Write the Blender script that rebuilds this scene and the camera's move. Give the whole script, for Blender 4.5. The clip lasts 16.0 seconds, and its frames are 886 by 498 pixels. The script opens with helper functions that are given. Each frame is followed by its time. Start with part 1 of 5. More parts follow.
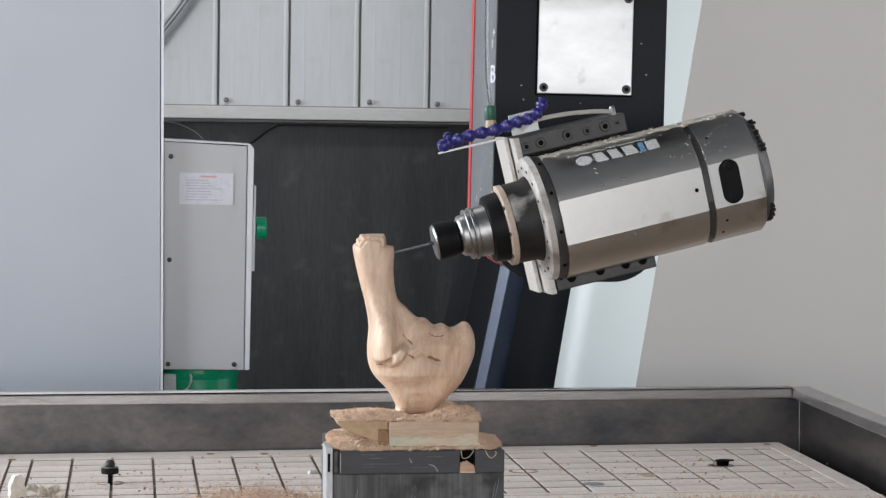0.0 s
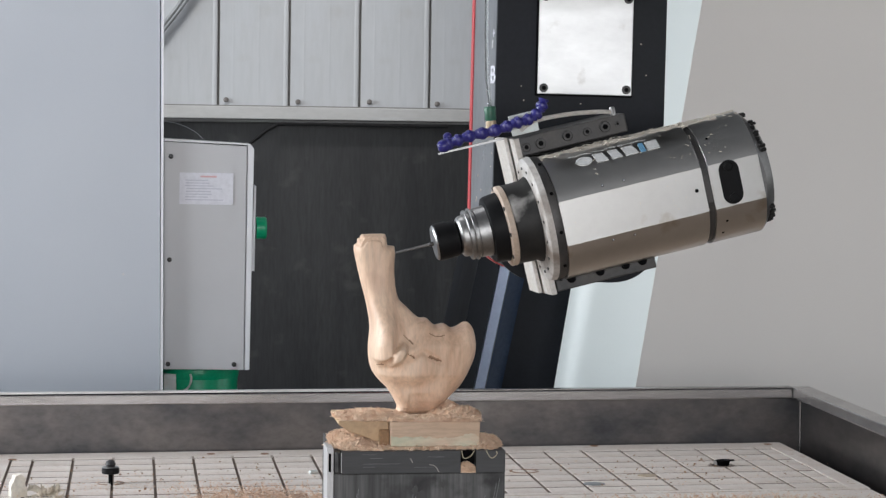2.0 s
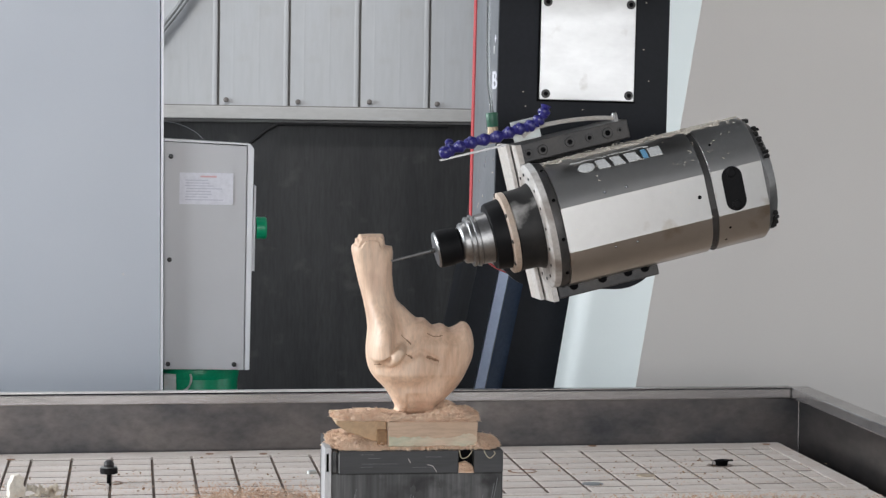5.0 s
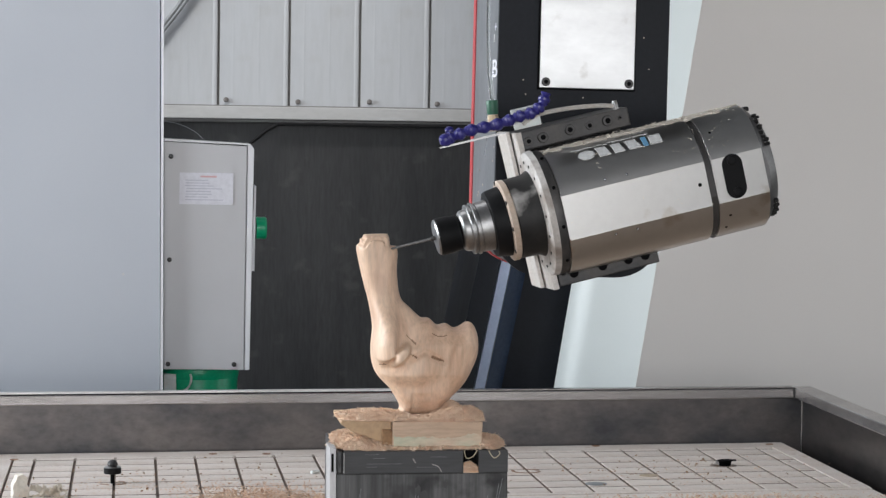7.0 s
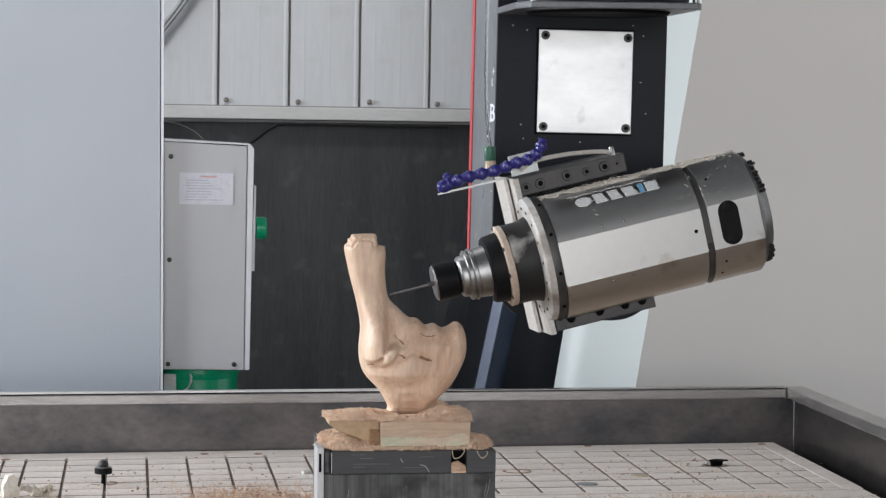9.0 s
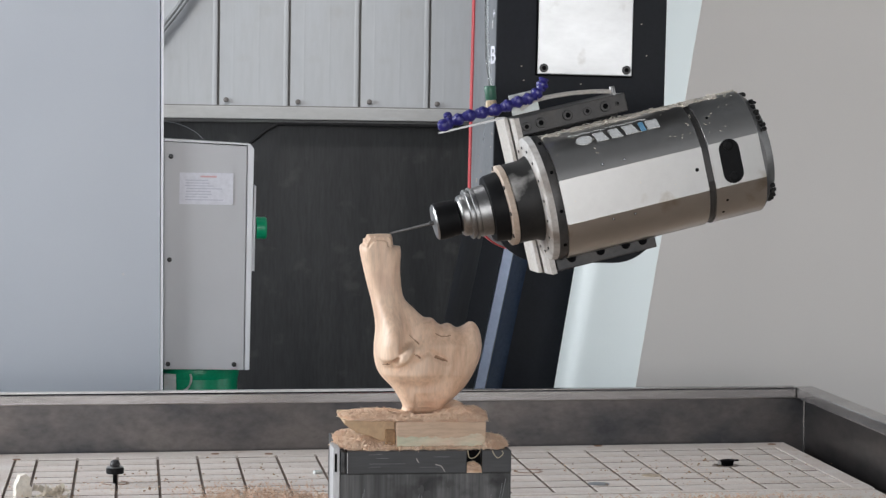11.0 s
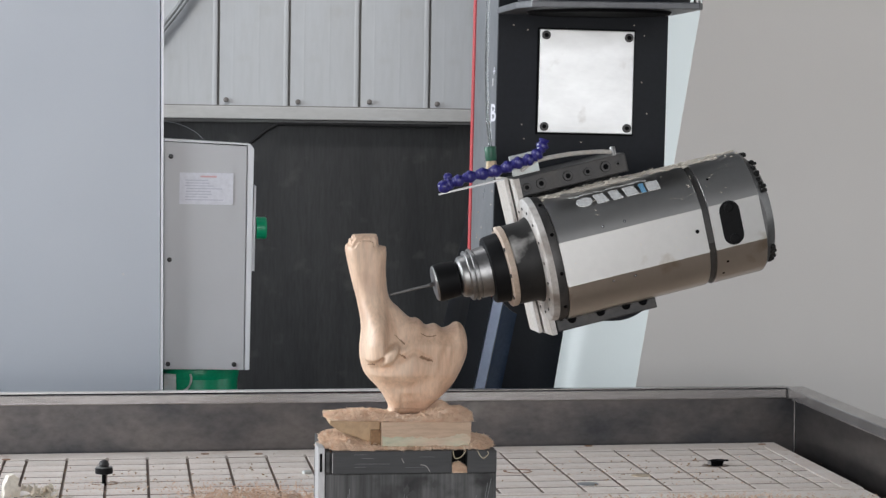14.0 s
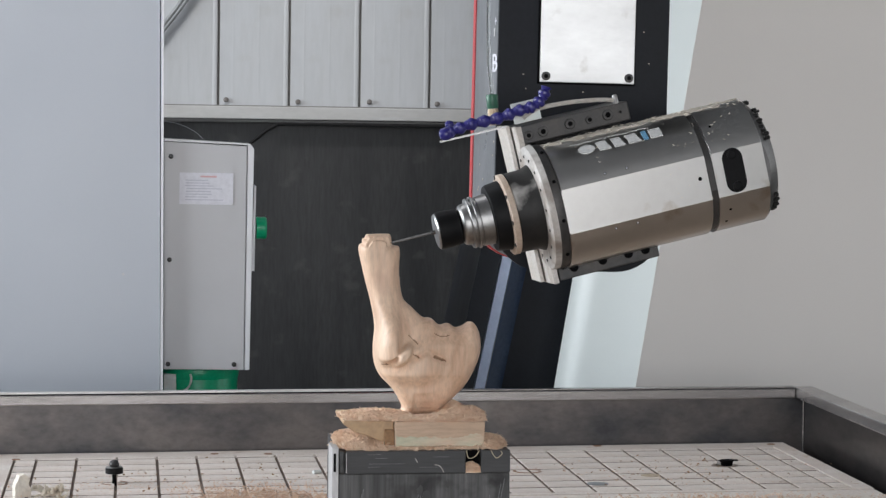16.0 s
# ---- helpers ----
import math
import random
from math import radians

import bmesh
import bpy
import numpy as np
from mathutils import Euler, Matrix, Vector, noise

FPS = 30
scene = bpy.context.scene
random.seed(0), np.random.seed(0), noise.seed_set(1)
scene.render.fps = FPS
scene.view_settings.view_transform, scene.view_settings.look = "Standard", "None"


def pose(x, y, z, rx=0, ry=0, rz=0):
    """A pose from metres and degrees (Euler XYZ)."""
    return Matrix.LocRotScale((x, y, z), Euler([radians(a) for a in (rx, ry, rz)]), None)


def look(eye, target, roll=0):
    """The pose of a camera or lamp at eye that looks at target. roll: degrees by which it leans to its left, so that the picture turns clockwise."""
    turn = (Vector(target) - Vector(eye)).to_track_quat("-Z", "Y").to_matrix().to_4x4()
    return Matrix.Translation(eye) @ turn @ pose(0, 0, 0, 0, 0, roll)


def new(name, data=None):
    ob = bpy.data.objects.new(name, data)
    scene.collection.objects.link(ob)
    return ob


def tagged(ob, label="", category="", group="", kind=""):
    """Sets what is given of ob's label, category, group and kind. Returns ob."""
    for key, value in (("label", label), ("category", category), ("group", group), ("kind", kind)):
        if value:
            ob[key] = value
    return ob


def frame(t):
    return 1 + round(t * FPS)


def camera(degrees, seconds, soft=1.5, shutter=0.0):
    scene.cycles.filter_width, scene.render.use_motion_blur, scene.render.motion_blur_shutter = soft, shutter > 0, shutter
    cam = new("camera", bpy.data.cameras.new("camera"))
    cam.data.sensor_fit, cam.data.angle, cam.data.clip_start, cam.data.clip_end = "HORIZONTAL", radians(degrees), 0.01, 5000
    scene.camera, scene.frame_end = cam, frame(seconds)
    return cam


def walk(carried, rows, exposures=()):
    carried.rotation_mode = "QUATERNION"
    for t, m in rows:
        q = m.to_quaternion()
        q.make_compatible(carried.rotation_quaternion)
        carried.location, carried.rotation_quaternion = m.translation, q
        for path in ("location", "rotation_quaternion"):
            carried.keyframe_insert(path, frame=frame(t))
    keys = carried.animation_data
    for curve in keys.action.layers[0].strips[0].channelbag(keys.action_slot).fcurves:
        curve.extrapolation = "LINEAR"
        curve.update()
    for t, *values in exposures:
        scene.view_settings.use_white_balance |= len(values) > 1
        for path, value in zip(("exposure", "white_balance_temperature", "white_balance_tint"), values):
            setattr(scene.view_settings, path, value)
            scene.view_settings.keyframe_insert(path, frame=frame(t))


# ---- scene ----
cam = camera(20.2, 16.0, soft=1.35)
EYE = (0.0, 0.0, 1.65)
VIEW = look(EYE, (0.49513, 3.96390, 1.44414), 0.40)
walk(cam, [(0.0, VIEW), (16.0, VIEW)], exposures=[(0.0, -0.30), (4.0, -0.30), (8.0, -0.32), (12.0, -0.36), (16.0, -0.36)])

# ---- daylight and shop light ----
world = bpy.data.worlds.new("daylight")
scene.world = world
world.use_nodes = True
wn = world.node_tree
sky = wn.nodes.new("ShaderNodeTexSky")
sky.sky_type, sky.sun_disc = "NISHITA", False
sky.sun_elevation, sky.sun_rotation = radians(48), radians(200)
wn.links.new(sky.outputs["Color"], wn.nodes["Background"].inputs["Color"])
wn.nodes["Background"].inputs["Strength"].default_value = 0.10
sun = new("sun", bpy.data.lights.new("sun", "SUN"))
sun.data.energy, sun.data.angle, sun.data.color = 2.2, radians(12), (1.0, 0.96, 0.9)
sun.matrix_world = look((-3, -9, 12), (0, 0, 0))


def opening_light(x, y, z, target, wide, high, watts, colour):
    """The daylight that comes in through one opening of the hall."""
    ob = new("daylight_opening", bpy.data.lights.new("daylight_opening", "AREA"))
    ob.data.shape, ob.data.size, ob.data.size_y = "RECTANGLE", wide, high
    ob.data.energy, ob.data.color = watts, colour
    ob.matrix_world = look((x, y, z), target)


opening_light(-0.8, -5.9, 2.35, (-0.8, 5, 2.35), 8.0, 4.5, 570, (0.935, 0.945, 0.98))
opening_light(-5.9, 5.8, 3.0, (5, 5.8, 3.0), 6.0, 2.8, 850, (0.90, 0.95, 1.0))
opening_light(6.9, 4.6, 2.9, (-5, 4.6, 2.9), 5.0, 2.4, 70, (0.985, 0.97, 0.96))
opening_light(-1.7, 6.4, 5.95, (-1.7, 6.4, 0), 4.0, 1.6, 82, (0.97, 0.975, 1.0))


# ---- materials ----
def material(name, colour, rough=0.5, metal=0.0, second=None, scale=6.0, fine=80.0, mix=0.5, bump=0.15,
             stretch=(1, 1, 1), coat=0.0, rough_var=0.12, per_piece=0.0, third=None, spots=0.0, spot_scale=14.0,
             contrast=(0.35, 0.65), gloss=0.5, speck=0.35):
    m = bpy.data.materials.new(name)
    m.use_nodes = True
    n, l = m.node_tree.nodes, m.node_tree.links
    b = n["Principled BSDF"]
    b.inputs["Metallic"].default_value = metal
    b.inputs["Coat Weight"].default_value = coat
    b.inputs["Specular IOR Level"].default_value = gloss
    b.inputs["Coat Roughness"].default_value = 0.15
    co, mp = n.new("ShaderNodeTexCoord"), n.new("ShaderNodeMapping")
    mp.inputs["Scale"].default_value = stretch
    l.new(co.outputs["Object"], mp.inputs["Vector"])
    big, small = n.new("ShaderNodeTexNoise"), n.new("ShaderNodeTexNoise")
    for t, s, d in ((big, scale, 5), (small, fine, 4)):
        t.inputs["Scale"].default_value, t.inputs["Detail"].default_value = s, d
        t.inputs["Roughness"].default_value = 0.62
        l.new(mp.outputs["Vector"], t.inputs["Vector"])
    ramp = n.new("ShaderNodeMapRange")
    ramp.inputs["From Min"].default_value, ramp.inputs["From Max"].default_value = contrast
    l.new(big.outputs["Fac"], ramp.inputs["Value"])
    blend = n.new("ShaderNodeMix")
    blend.data_type = "RGBA"
    blend.inputs["A"].default_value = (*colour, 1)
    blend.inputs["B"].default_value = (*(second or [c * 0.7 for c in colour]), 1)
    scaled = n.new("ShaderNodeMath")
    scaled.operation = "MULTIPLY"
    scaled.inputs[1].default_value = mix
    l.new(ramp.outputs["Result"], scaled.inputs[0])
    l.new(scaled.outputs[0], blend.inputs["Factor"])
    last = blend.outputs["Result"]
    grain = n.new("ShaderNodeMix")
    grain.data_type, grain.blend_type = "RGBA", "MULTIPLY"
    grain.inputs["Factor"].default_value = speck * min(1, mix * 1.6)
    l.new(last, grain.inputs["A"])
    l.new(small.outputs["Fac"], grain.inputs["B"])
    gain = n.new("ShaderNodeMapRange")
    gain.inputs["From Min"].default_value, gain.inputs["From Max"].default_value = 0.3, 0.6
    gain.inputs["To Min"].default_value = 0.45
    l.new(small.outputs["Fac"], gain.inputs["Value"])
    l.new(gain.outputs["Result"], grain.inputs["B"])
    last = grain.outputs["Result"]
    if third:
        sp = n.new("ShaderNodeTexNoise")
        sp.inputs["Scale"].default_value, sp.inputs["Detail"].default_value = spot_scale, 6
        l.new(co.outputs["Object"], sp.inputs["Vector"])
        sr = n.new("ShaderNodeMapRange")
        sr.inputs["From Min"].default_value, sr.inputs["From Max"].default_value = 0.62 - 0.2 * spots, 0.74 - 0.02 * spots
        l.new(sp.outputs["Fac"], sr.inputs["Value"])
        sm = n.new("ShaderNodeMix")
        sm.data_type = "RGBA"
        l.new(sr.outputs["Result"], sm.inputs["Factor"])
        l.new(last, sm.inputs["A"])
        sm.inputs["B"].default_value = (*third, 1)
        last = sm.outputs["Result"]
    if per_piece:
        info, hs, mr = n.new("ShaderNodeObjectInfo"), n.new("ShaderNodeHueSaturation"), n.new("ShaderNodeMapRange")
        mr.inputs["To Min"].default_value, mr.inputs["To Max"].default_value = 1 - per_piece, 1 + per_piece
        l.new(info.outputs["Random"], mr.inputs["Value"])
        l.new(mr.outputs["Result"], hs.inputs["Value"])
        l.new(last, hs.inputs["Color"])
        last = hs.outputs["Color"]
    l.new(last, b.inputs["Base Color"])
    rr = n.new("ShaderNodeMapRange")
    rr.inputs["To Min"].default_value, rr.inputs["To Max"].default_value = max(0.03, rough - rough_var), min(1, rough + rough_var)
    l.new(big.outputs["Fac"], rr.inputs["Value"])
    l.new(rr.outputs["Result"], b.inputs["Roughness"])
    if bump:
        bp = n.new("ShaderNodeBump")
        bp.inputs["Strength"].default_value, bp.inputs["Distance"].default_value = bump, 0.002
        l.new(small.outputs["Fac"], bp.inputs["Height"])
        l.new(bp.outputs["Normal"], b.inputs["Normal"])
    return m


def wood_material(name, light, dark, ring=40.0, along=(1, 1, 0.12), knots=0.0, rough=0.6):
    m = material(name, light, rough, 0, dark, scale=ring, fine=260, mix=0.55, bump=0.12, stretch=along,
                 third=(dark[0] * 0.62, dark[1] * 0.5, dark[2] * 0.42) if knots else None, spots=knots, spot_scale=17)
    return m


M = {}
M["panel_blue"] = material("painted_panel_grey_blue", (0.47, 0.50, 0.55), 0.36, second=(0.43, 0.46, 0.51), scale=1.3, fine=220, mix=0.5, bump=0.008, speck=0.04)
M["panel_edge"] = material("painted_edge_white", (0.80, 0.81, 0.83), 0.4, scale=4, mix=0.15, bump=0.008, speck=0.04)
M["cabinet"] = material("cabinet_paint", (0.56, 0.56, 0.575), 0.45, second=(0.50, 0.50, 0.51), scale=3, fine=260, mix=0.5, bump=0.008, speck=0.04)
M["column_warm"] = material("column_paint_warm_grey", (0.735, 0.70, 0.665), 0.5, second=(0.69, 0.655, 0.62), scale=1.1, fine=240, mix=0.5, bump=0.008, speck=0.04)
M["column_pale"] = material("column_paint_pale", (0.61, 0.655, 0.645), 0.3, second=(0.60, 0.645, 0.635), scale=1.2, fine=200, mix=0.3, rough_var=0.03, bump=0.008, speck=0.04)
M["black_gloss"] = material("black_satin_paint", (0.010, 0.012, 0.016), 0.5, second=(0.016, 0.018, 0.025), scale=5, fine=120, mix=0.6, bump=0.02, gloss=0.2)
M["axis_paint"] = material("dark_grey_satin_paint", (0.13, 0.134, 0.145), 0.35, second=(0.06, 0.062, 0.068), scale=6, fine=120, mix=0.6, bump=0.02)
M["navy_cover"] = material("navy_cover", (0.032, 0.050, 0.098), 0.22, second=(0.02, 0.032, 0.065), scale=3, fine=90, mix=0.6, bump=0.02, coat=0.4)
M["steel_cover"] = material("steel_blue_cover", (0.09, 0.106, 0.15), 0.3, metal=0.4, second=(0.06, 0.072, 0.105), scale=3, fine=90, mix=0.5, bump=0.02)
M["wall_sheet"] = material("white_wall_sheet", (0.435, 0.45, 0.474), 0.42, second=(0.36, 0.355, 0.35), scale=3.2, fine=60, mix=0.42, bump=0.03,
                           stretch=(1, 1, 0.14), per_piece=0.05, speck=0.15, third=(0.35, 0.34, 0.33), spots=0.3, spot_scale=3.4)
M["wall_trim"] = material("wall_trim_paint", (0.45, 0.45, 0.45), 0.5, second=(0.36, 0.35, 0.34), scale=5, fine=90, mix=0.7, bump=0.02, speck=0.12, stretch=(0.3, 1, 1))
M["screw_grey"] = material("dull_screw", (0.20, 0.19, 0.185), 0.5, metal=0.4, second=(0.14, 0.12, 0.11), scale=60, mix=0.7, bump=0.05)
# dark joints of the cladding, also the painted shadow above the ledge
M["wall_seam_shade"] = material("dark_seam_and_shade", (0.21, 0.205, 0.20), 0.6, mix=0.5)
M["wall_dark"] = material("dark_steel_sheet", (0.0185, 0.0192, 0.0208), 0.46, second=(0.036, 0.0365, 0.0375), scale=5.0, fine=60, mix=1.0, bump=0.2, speck=0.7, contrast=(0.40, 0.72),
                          stretch=(1.6, 1, 0.22), third=(0.050, 0.049, 0.048), spots=0.15, spot_scale=9, per_piece=0.0)
M["concrete"] = material("concrete_floor", (0.42, 0.41, 0.40), 0.7, second=(0.32, 0.31, 0.30), scale=1.5, fine=40, mix=0.8, bump=0.2)
M["shell"] = material("hall_wall_paint", (0.34, 0.34, 0.34), 0.7, second=(0.28, 0.275, 0.27), scale=1.0, fine=30, mix=0.6, bump=0.1)
M["roof"] = material("dark_roof_sheet", (0.14, 0.143, 0.148), 0.6, second=(0.10, 0.102, 0.106), scale=0.8, fine=20, mix=0.7, bump=0.1)
M["rim_steel"] = material("scratched_dark_steel", (0.138, 0.124, 0.119), 0.34, metal=0.9, second=(0.056, 0.057, 0.062), scale=7, fine=70, mix=0.95, bump=0.05,
                          stretch=(0.6, 0.3, 1.0), third=(0.18, 0.165, 0.156), spots=-0.05, spot_scale=6)
M["rim_tube"] = material("worn_steel_tube", (0.42, 0.405, 0.40), 0.24, metal=0.8, second=(0.24, 0.225, 0.22), scale=5, fine=120, mix=0.8, bump=0.015, stretch=(0.25, 1, 2))
# pale colour of the strip that paints the rim tube's highlight
M["highlight_edge"] = material("tube_highlight_strip", (0.74, 0.73, 0.72), 0.36, metal=0.6, second=(0.42, 0.40, 0.39), scale=3, fine=90, mix=0.9, bump=0.01, stretch=(0.6, 1, 1), contrast=(0.45, 0.7))
M["tile"] = material("spoilboard_top", (0.80, 0.73, 0.675), 0.5, second=(0.65, 0.545, 0.475), scale=7, fine=160, mix=0.75, bump=0.15, per_piece=0.06,
                     third=(0.46, 0.33, 0.24), spots=-0.05, spot_scale=30)
# brown chosen to tone what the spindle's lower face reflects
M["reflected_brown"] = material("reflected_brown_board", (0.43, 0.33, 0.25), 0.7, second=(0.33, 0.24, 0.175), scale=7, fine=120, mix=0.7, bump=0.2)
# brown of the cut edges, darkened further to paint shade in the grooves
M["groove"] = material("groove_brown_shaded", (0.20, 0.155, 0.13), 0.85, second=(0.34, 0.265, 0.22), scale=20, fine=200, mix=0.8, bump=0.2)
M["fixture"] = material("blackened_steel_block", (0.036, 0.037, 0.038), 0.42, metal=0.4, second=(0.115, 0.115, 0.116), scale=11, fine=90, mix=1.0, bump=0.14, speck=0.7, contrast=(0.38, 0.66),
                        stretch=(2.6, 1, 0.10), third=(0.010, 0.010, 0.011), spots=0.42, spot_scale=20)
M["fixture_bar"] = material("dark_machined_bar", (0.040, 0.041, 0.043), 0.52, metal=0.3, second=(0.068, 0.069, 0.072), scale=12, fine=140, mix=0.8, bump=0.08, stretch=(0.2, 1, 2.5))
M["bare_plate"] = material("dull_bare_steel_plate", (0.58, 0.58, 0.59), 0.5, metal=0.25, second=(0.44, 0.43, 0.425), scale=14, fine=120, mix=0.7, bump=0.05, stretch=(1, 1, 0.3))
# near-black for black parts and for shade painted inside recesses and slots
M["shade_black"] = material("black_parts_and_shade", (0.004, 0.004, 0.0045), 0.7, bump=0.0, gloss=0.05)
M["carving"] = material("carved_pale_wood", (0.82, 0.60, 0.44), 0.5, 0, (0.60, 0.37, 0.245), scale=22, fine=190, mix=0.7, bump=0.1, stretch=(1, 1, 0.13),
                        third=(0.60, 0.38, 0.27), spots=0.26, spot_scale=9, contrast=(0.42, 0.64))
M["knot"] = material("wood_knot", (0.22, 0.11, 0.06), 0.7, second=(0.40, 0.25, 0.16), scale=60, fine=200, mix=0.7)
M["base_wood"] = wood_material("base_wood", (0.63, 0.465, 0.34), (0.51, 0.345, 0.23), ring=24, along=(0.15, 1, 1), knots=0.02)
M["nose_wood"] = wood_material("yellow_brown_wood", (0.56, 0.39, 0.235), (0.40, 0.25, 0.135), ring=30, along=(0.5, 1, 0.4))
M["bark_edge"] = material("brown_wood_edge", (0.24, 0.13, 0.065), 0.75, second=(0.4, 0.25, 0.13), scale=40, fine=160, mix=0.8, bump=0.3)
M["glue"] = material("pale_green_glue", (0.54, 0.53, 0.375), 0.4, second=(0.64, 0.475, 0.345), scale=18, fine=90, mix=1.0, bump=0.25, stretch=(0.5, 1, 1.7), contrast=(0.40, 0.66))
M["chips"] = material("wood_chips", (0.94, 0.745, 0.58), 0.8, second=(0.82, 0.575, 0.40), scale=60, fine=500, mix=0.7, bump=0.4, speck=0.08)
M["board_chips"] = material("brown_pink_wood_chips", (0.76, 0.56, 0.42), 0.8, second=(0.58, 0.38, 0.26), scale=60, fine=500, mix=0.8, bump=0.4, speck=0.08)
M["tan_dust"] = material("tan_wood_dust", (0.70, 0.64, 0.56), 0.85, second=(0.54, 0.46, 0.38), scale=60, fine=400, mix=0.8, bump=0.4)
M["pale_wood"] = material("pale_offcut", (0.80, 0.76, 0.68), 0.6, second=(0.68, 0.58, 0.46), scale=20, fine=120, mix=0.7)
M["alu"] = material("milled_aluminium", (0.80, 0.80, 0.795), 0.40, metal=0.6, second=(0.60, 0.595, 0.585), scale=6, fine=40, mix=0.7, bump=0.0, speck=0.12, stretch=(0.6, 1, 1.3),
                    third=(0.50, 0.48, 0.45), spots=0.02, spot_scale=15)
M["spindle"] = material("satin_aluminium_housing", (0.70, 0.69, 0.672), 0.30, metal=1.0, second=(0.61, 0.59, 0.565), scale=4, fine=60, mix=0.4, bump=0.0, speck=0.1,
                        rough_var=0.04, third=(0.50, 0.45, 0.39), spots=-0.2, spot_scale=12)
M["steel"] = material("ground_steel", (0.37, 0.365, 0.36), 0.37, metal=1.0, second=(0.32, 0.315, 0.31), scale=14, fine=150, mix=0.6, bump=0.04)
M["cutter_steel"] = material("dull_cutter_steel", (0.19, 0.187, 0.185), 0.4, metal=0.8, second=(0.13, 0.128, 0.125), scale=30, fine=200, mix=0.6, bump=0.03)
M["dark_steel"] = material("dark_clamp_steel", (0.045, 0.045, 0.047), 0.45, metal=0.4, second=(0.09, 0.083, 0.077), scale=14, fine=140, mix=0.8, bump=0.1)
M["dusty"] = material("dusty_pale_metal", (0.64, 0.615, 0.585), 0.55, metal=0.1, second=(0.52, 0.465, 0.41), scale=22, fine=170, mix=0.7, bump=0.12)
M["flange"] = material("patchy_dusty_flange", (0.66, 0.635, 0.61), 0.5, metal=0.1, second=(0.30, 0.25, 0.21), scale=13, fine=120, mix=0.9, bump=0.15, contrast=(0.42, 0.66),
                       third=(0.20, 0.165, 0.14), spots=0.34, spot_scale=14)
M["dust_ring"] = material("wood_dust_coated_ring", (0.52, 0.39, 0.30), 0.7, second=(0.60, 0.51, 0.43), scale=26, fine=220, mix=0.8, bump=0.3)
M["nose"] = material("dusty_dark_nose", (0.014, 0.0138, 0.014), 0.5, metal=0.0, second=(0.036, 0.034, 0.032), scale=12, fine=110, mix=0.7, bump=0.1, gloss=0.25,
                     third=(0.52, 0.50, 0.48), spots=0.22, spot_scale=11)
M["rubber"] = material("black_rubber", (0.006, 0.006, 0.007), 0.5, second=(0.010, 0.010, 0.010), scale=20, fine=120, mix=0.5, bump=0.05, gloss=0.14)
M["blue_plastic"] = material("blue_plastic", (0.018, 0.016, 0.155), 0.3, second=(0.032, 0.028, 0.2), scale=30, fine=130, mix=0.6, bump=0.06, third=(0.32, 0.30, 0.42), spots=-0.05, spot_scale=60)
M["white_plastic"] = material("white_plastic", (0.72, 0.77, 0.75), 0.4, second=(0.66, 0.62, 0.56), scale=30, mix=0.6, bump=0.05)
M["green"] = material("green_plastic", (0.0, 0.42, 0.20), 0.32, second=(0.0, 0.34, 0.16), scale=6, fine=100, mix=0.6, bump=0.03)
M["green_dark"] = material("green_fitting", (0.03, 0.13, 0.075), 0.45, second=(0.02, 0.08, 0.05), scale=60, mix=0.6, bump=0.05)
M["brass"] = material("dusty_brass", (0.45, 0.34, 0.22), 0.45, metal=0.5, second=(0.55, 0.45, 0.34), scale=60, mix=0.7)
M["red"] = material("red_trim", (0.52, 0.045, 0.05), 0.4, second=(0.42, 0.035, 0.04), scale=9, fine=120, mix=0.5, bump=0.02)
M["yoke_side"] = material("grey_side_casting", (0.22, 0.23, 0.245), 0.32, metal=0.35, second=(0.15, 0.16, 0.17), scale=7, fine=120, mix=0.7, bump=0.04)
M["print"] = material("pale_print", (0.74, 0.74, 0.73), 0.5, second=(0.52, 0.52, 0.51), scale=60, mix=0.8)
M["print_blue"] = material("blue_print", (0.16, 0.36, 0.55), 0.5, mix=0.3)
M["paper"] = material("white_label_paper", (0.76, 0.76, 0.82), 0.5, second=(0.70, 0.70, 0.76), scale=20, mix=0.4, bump=0.0)
M["ink"] = material("grey_ink", (0.54, 0.54, 0.62), 0.6, mix=0.2, bump=0.0)
M["ink_red"] = material("red_ink", (0.74, 0.46, 0.48), 0.6, mix=0.2, bump=0.0)
M["cable"] = material("dark_cable", (0.012, 0.012, 0.013), 0.65, bump=0.0, gloss=0.2)
M["cable_grey"] = material("grey_conduit", (0.22, 0.23, 0.24), 0.5, bump=0.0)
clear = bpy.data.materials.new("clear_tube")
clear.use_nodes = True
cb = clear.node_tree.nodes["Principled BSDF"]
cb.inputs["Base Color"].default_value, cb.inputs["Roughness"].default_value = (0.9, 0.93, 0.93, 1), 0.12
cb.inputs["Transmission Weight"].default_value, cb.inputs["IOR"].default_value = 0.9, 1.2
M["clear"] = clear


# ---- mesh helpers ----
def part(name, bm, mat, parent=None, label="", m=None, smooth=False, sharp=35):
    me = bpy.data.meshes.new(name)
    bmesh.ops.recalc_face_normals(bm, faces=bm.faces)
    if smooth:
        for f in bm.faces:
            f.smooth = True
        for e in bm.edges:
            if len(e.link_faces) == 2 and e.calc_face_angle() > radians(sharp):
                e.smooth = False
    bm.to_mesh(me)
    bm.free()
    me.materials.append(M[mat])
    ob = new(name, me)
    if parent:
        ob.parent = parent
    if m is not None:
        ob.matrix_basis = m
    if label:
        ob["label"] = label
    return ob


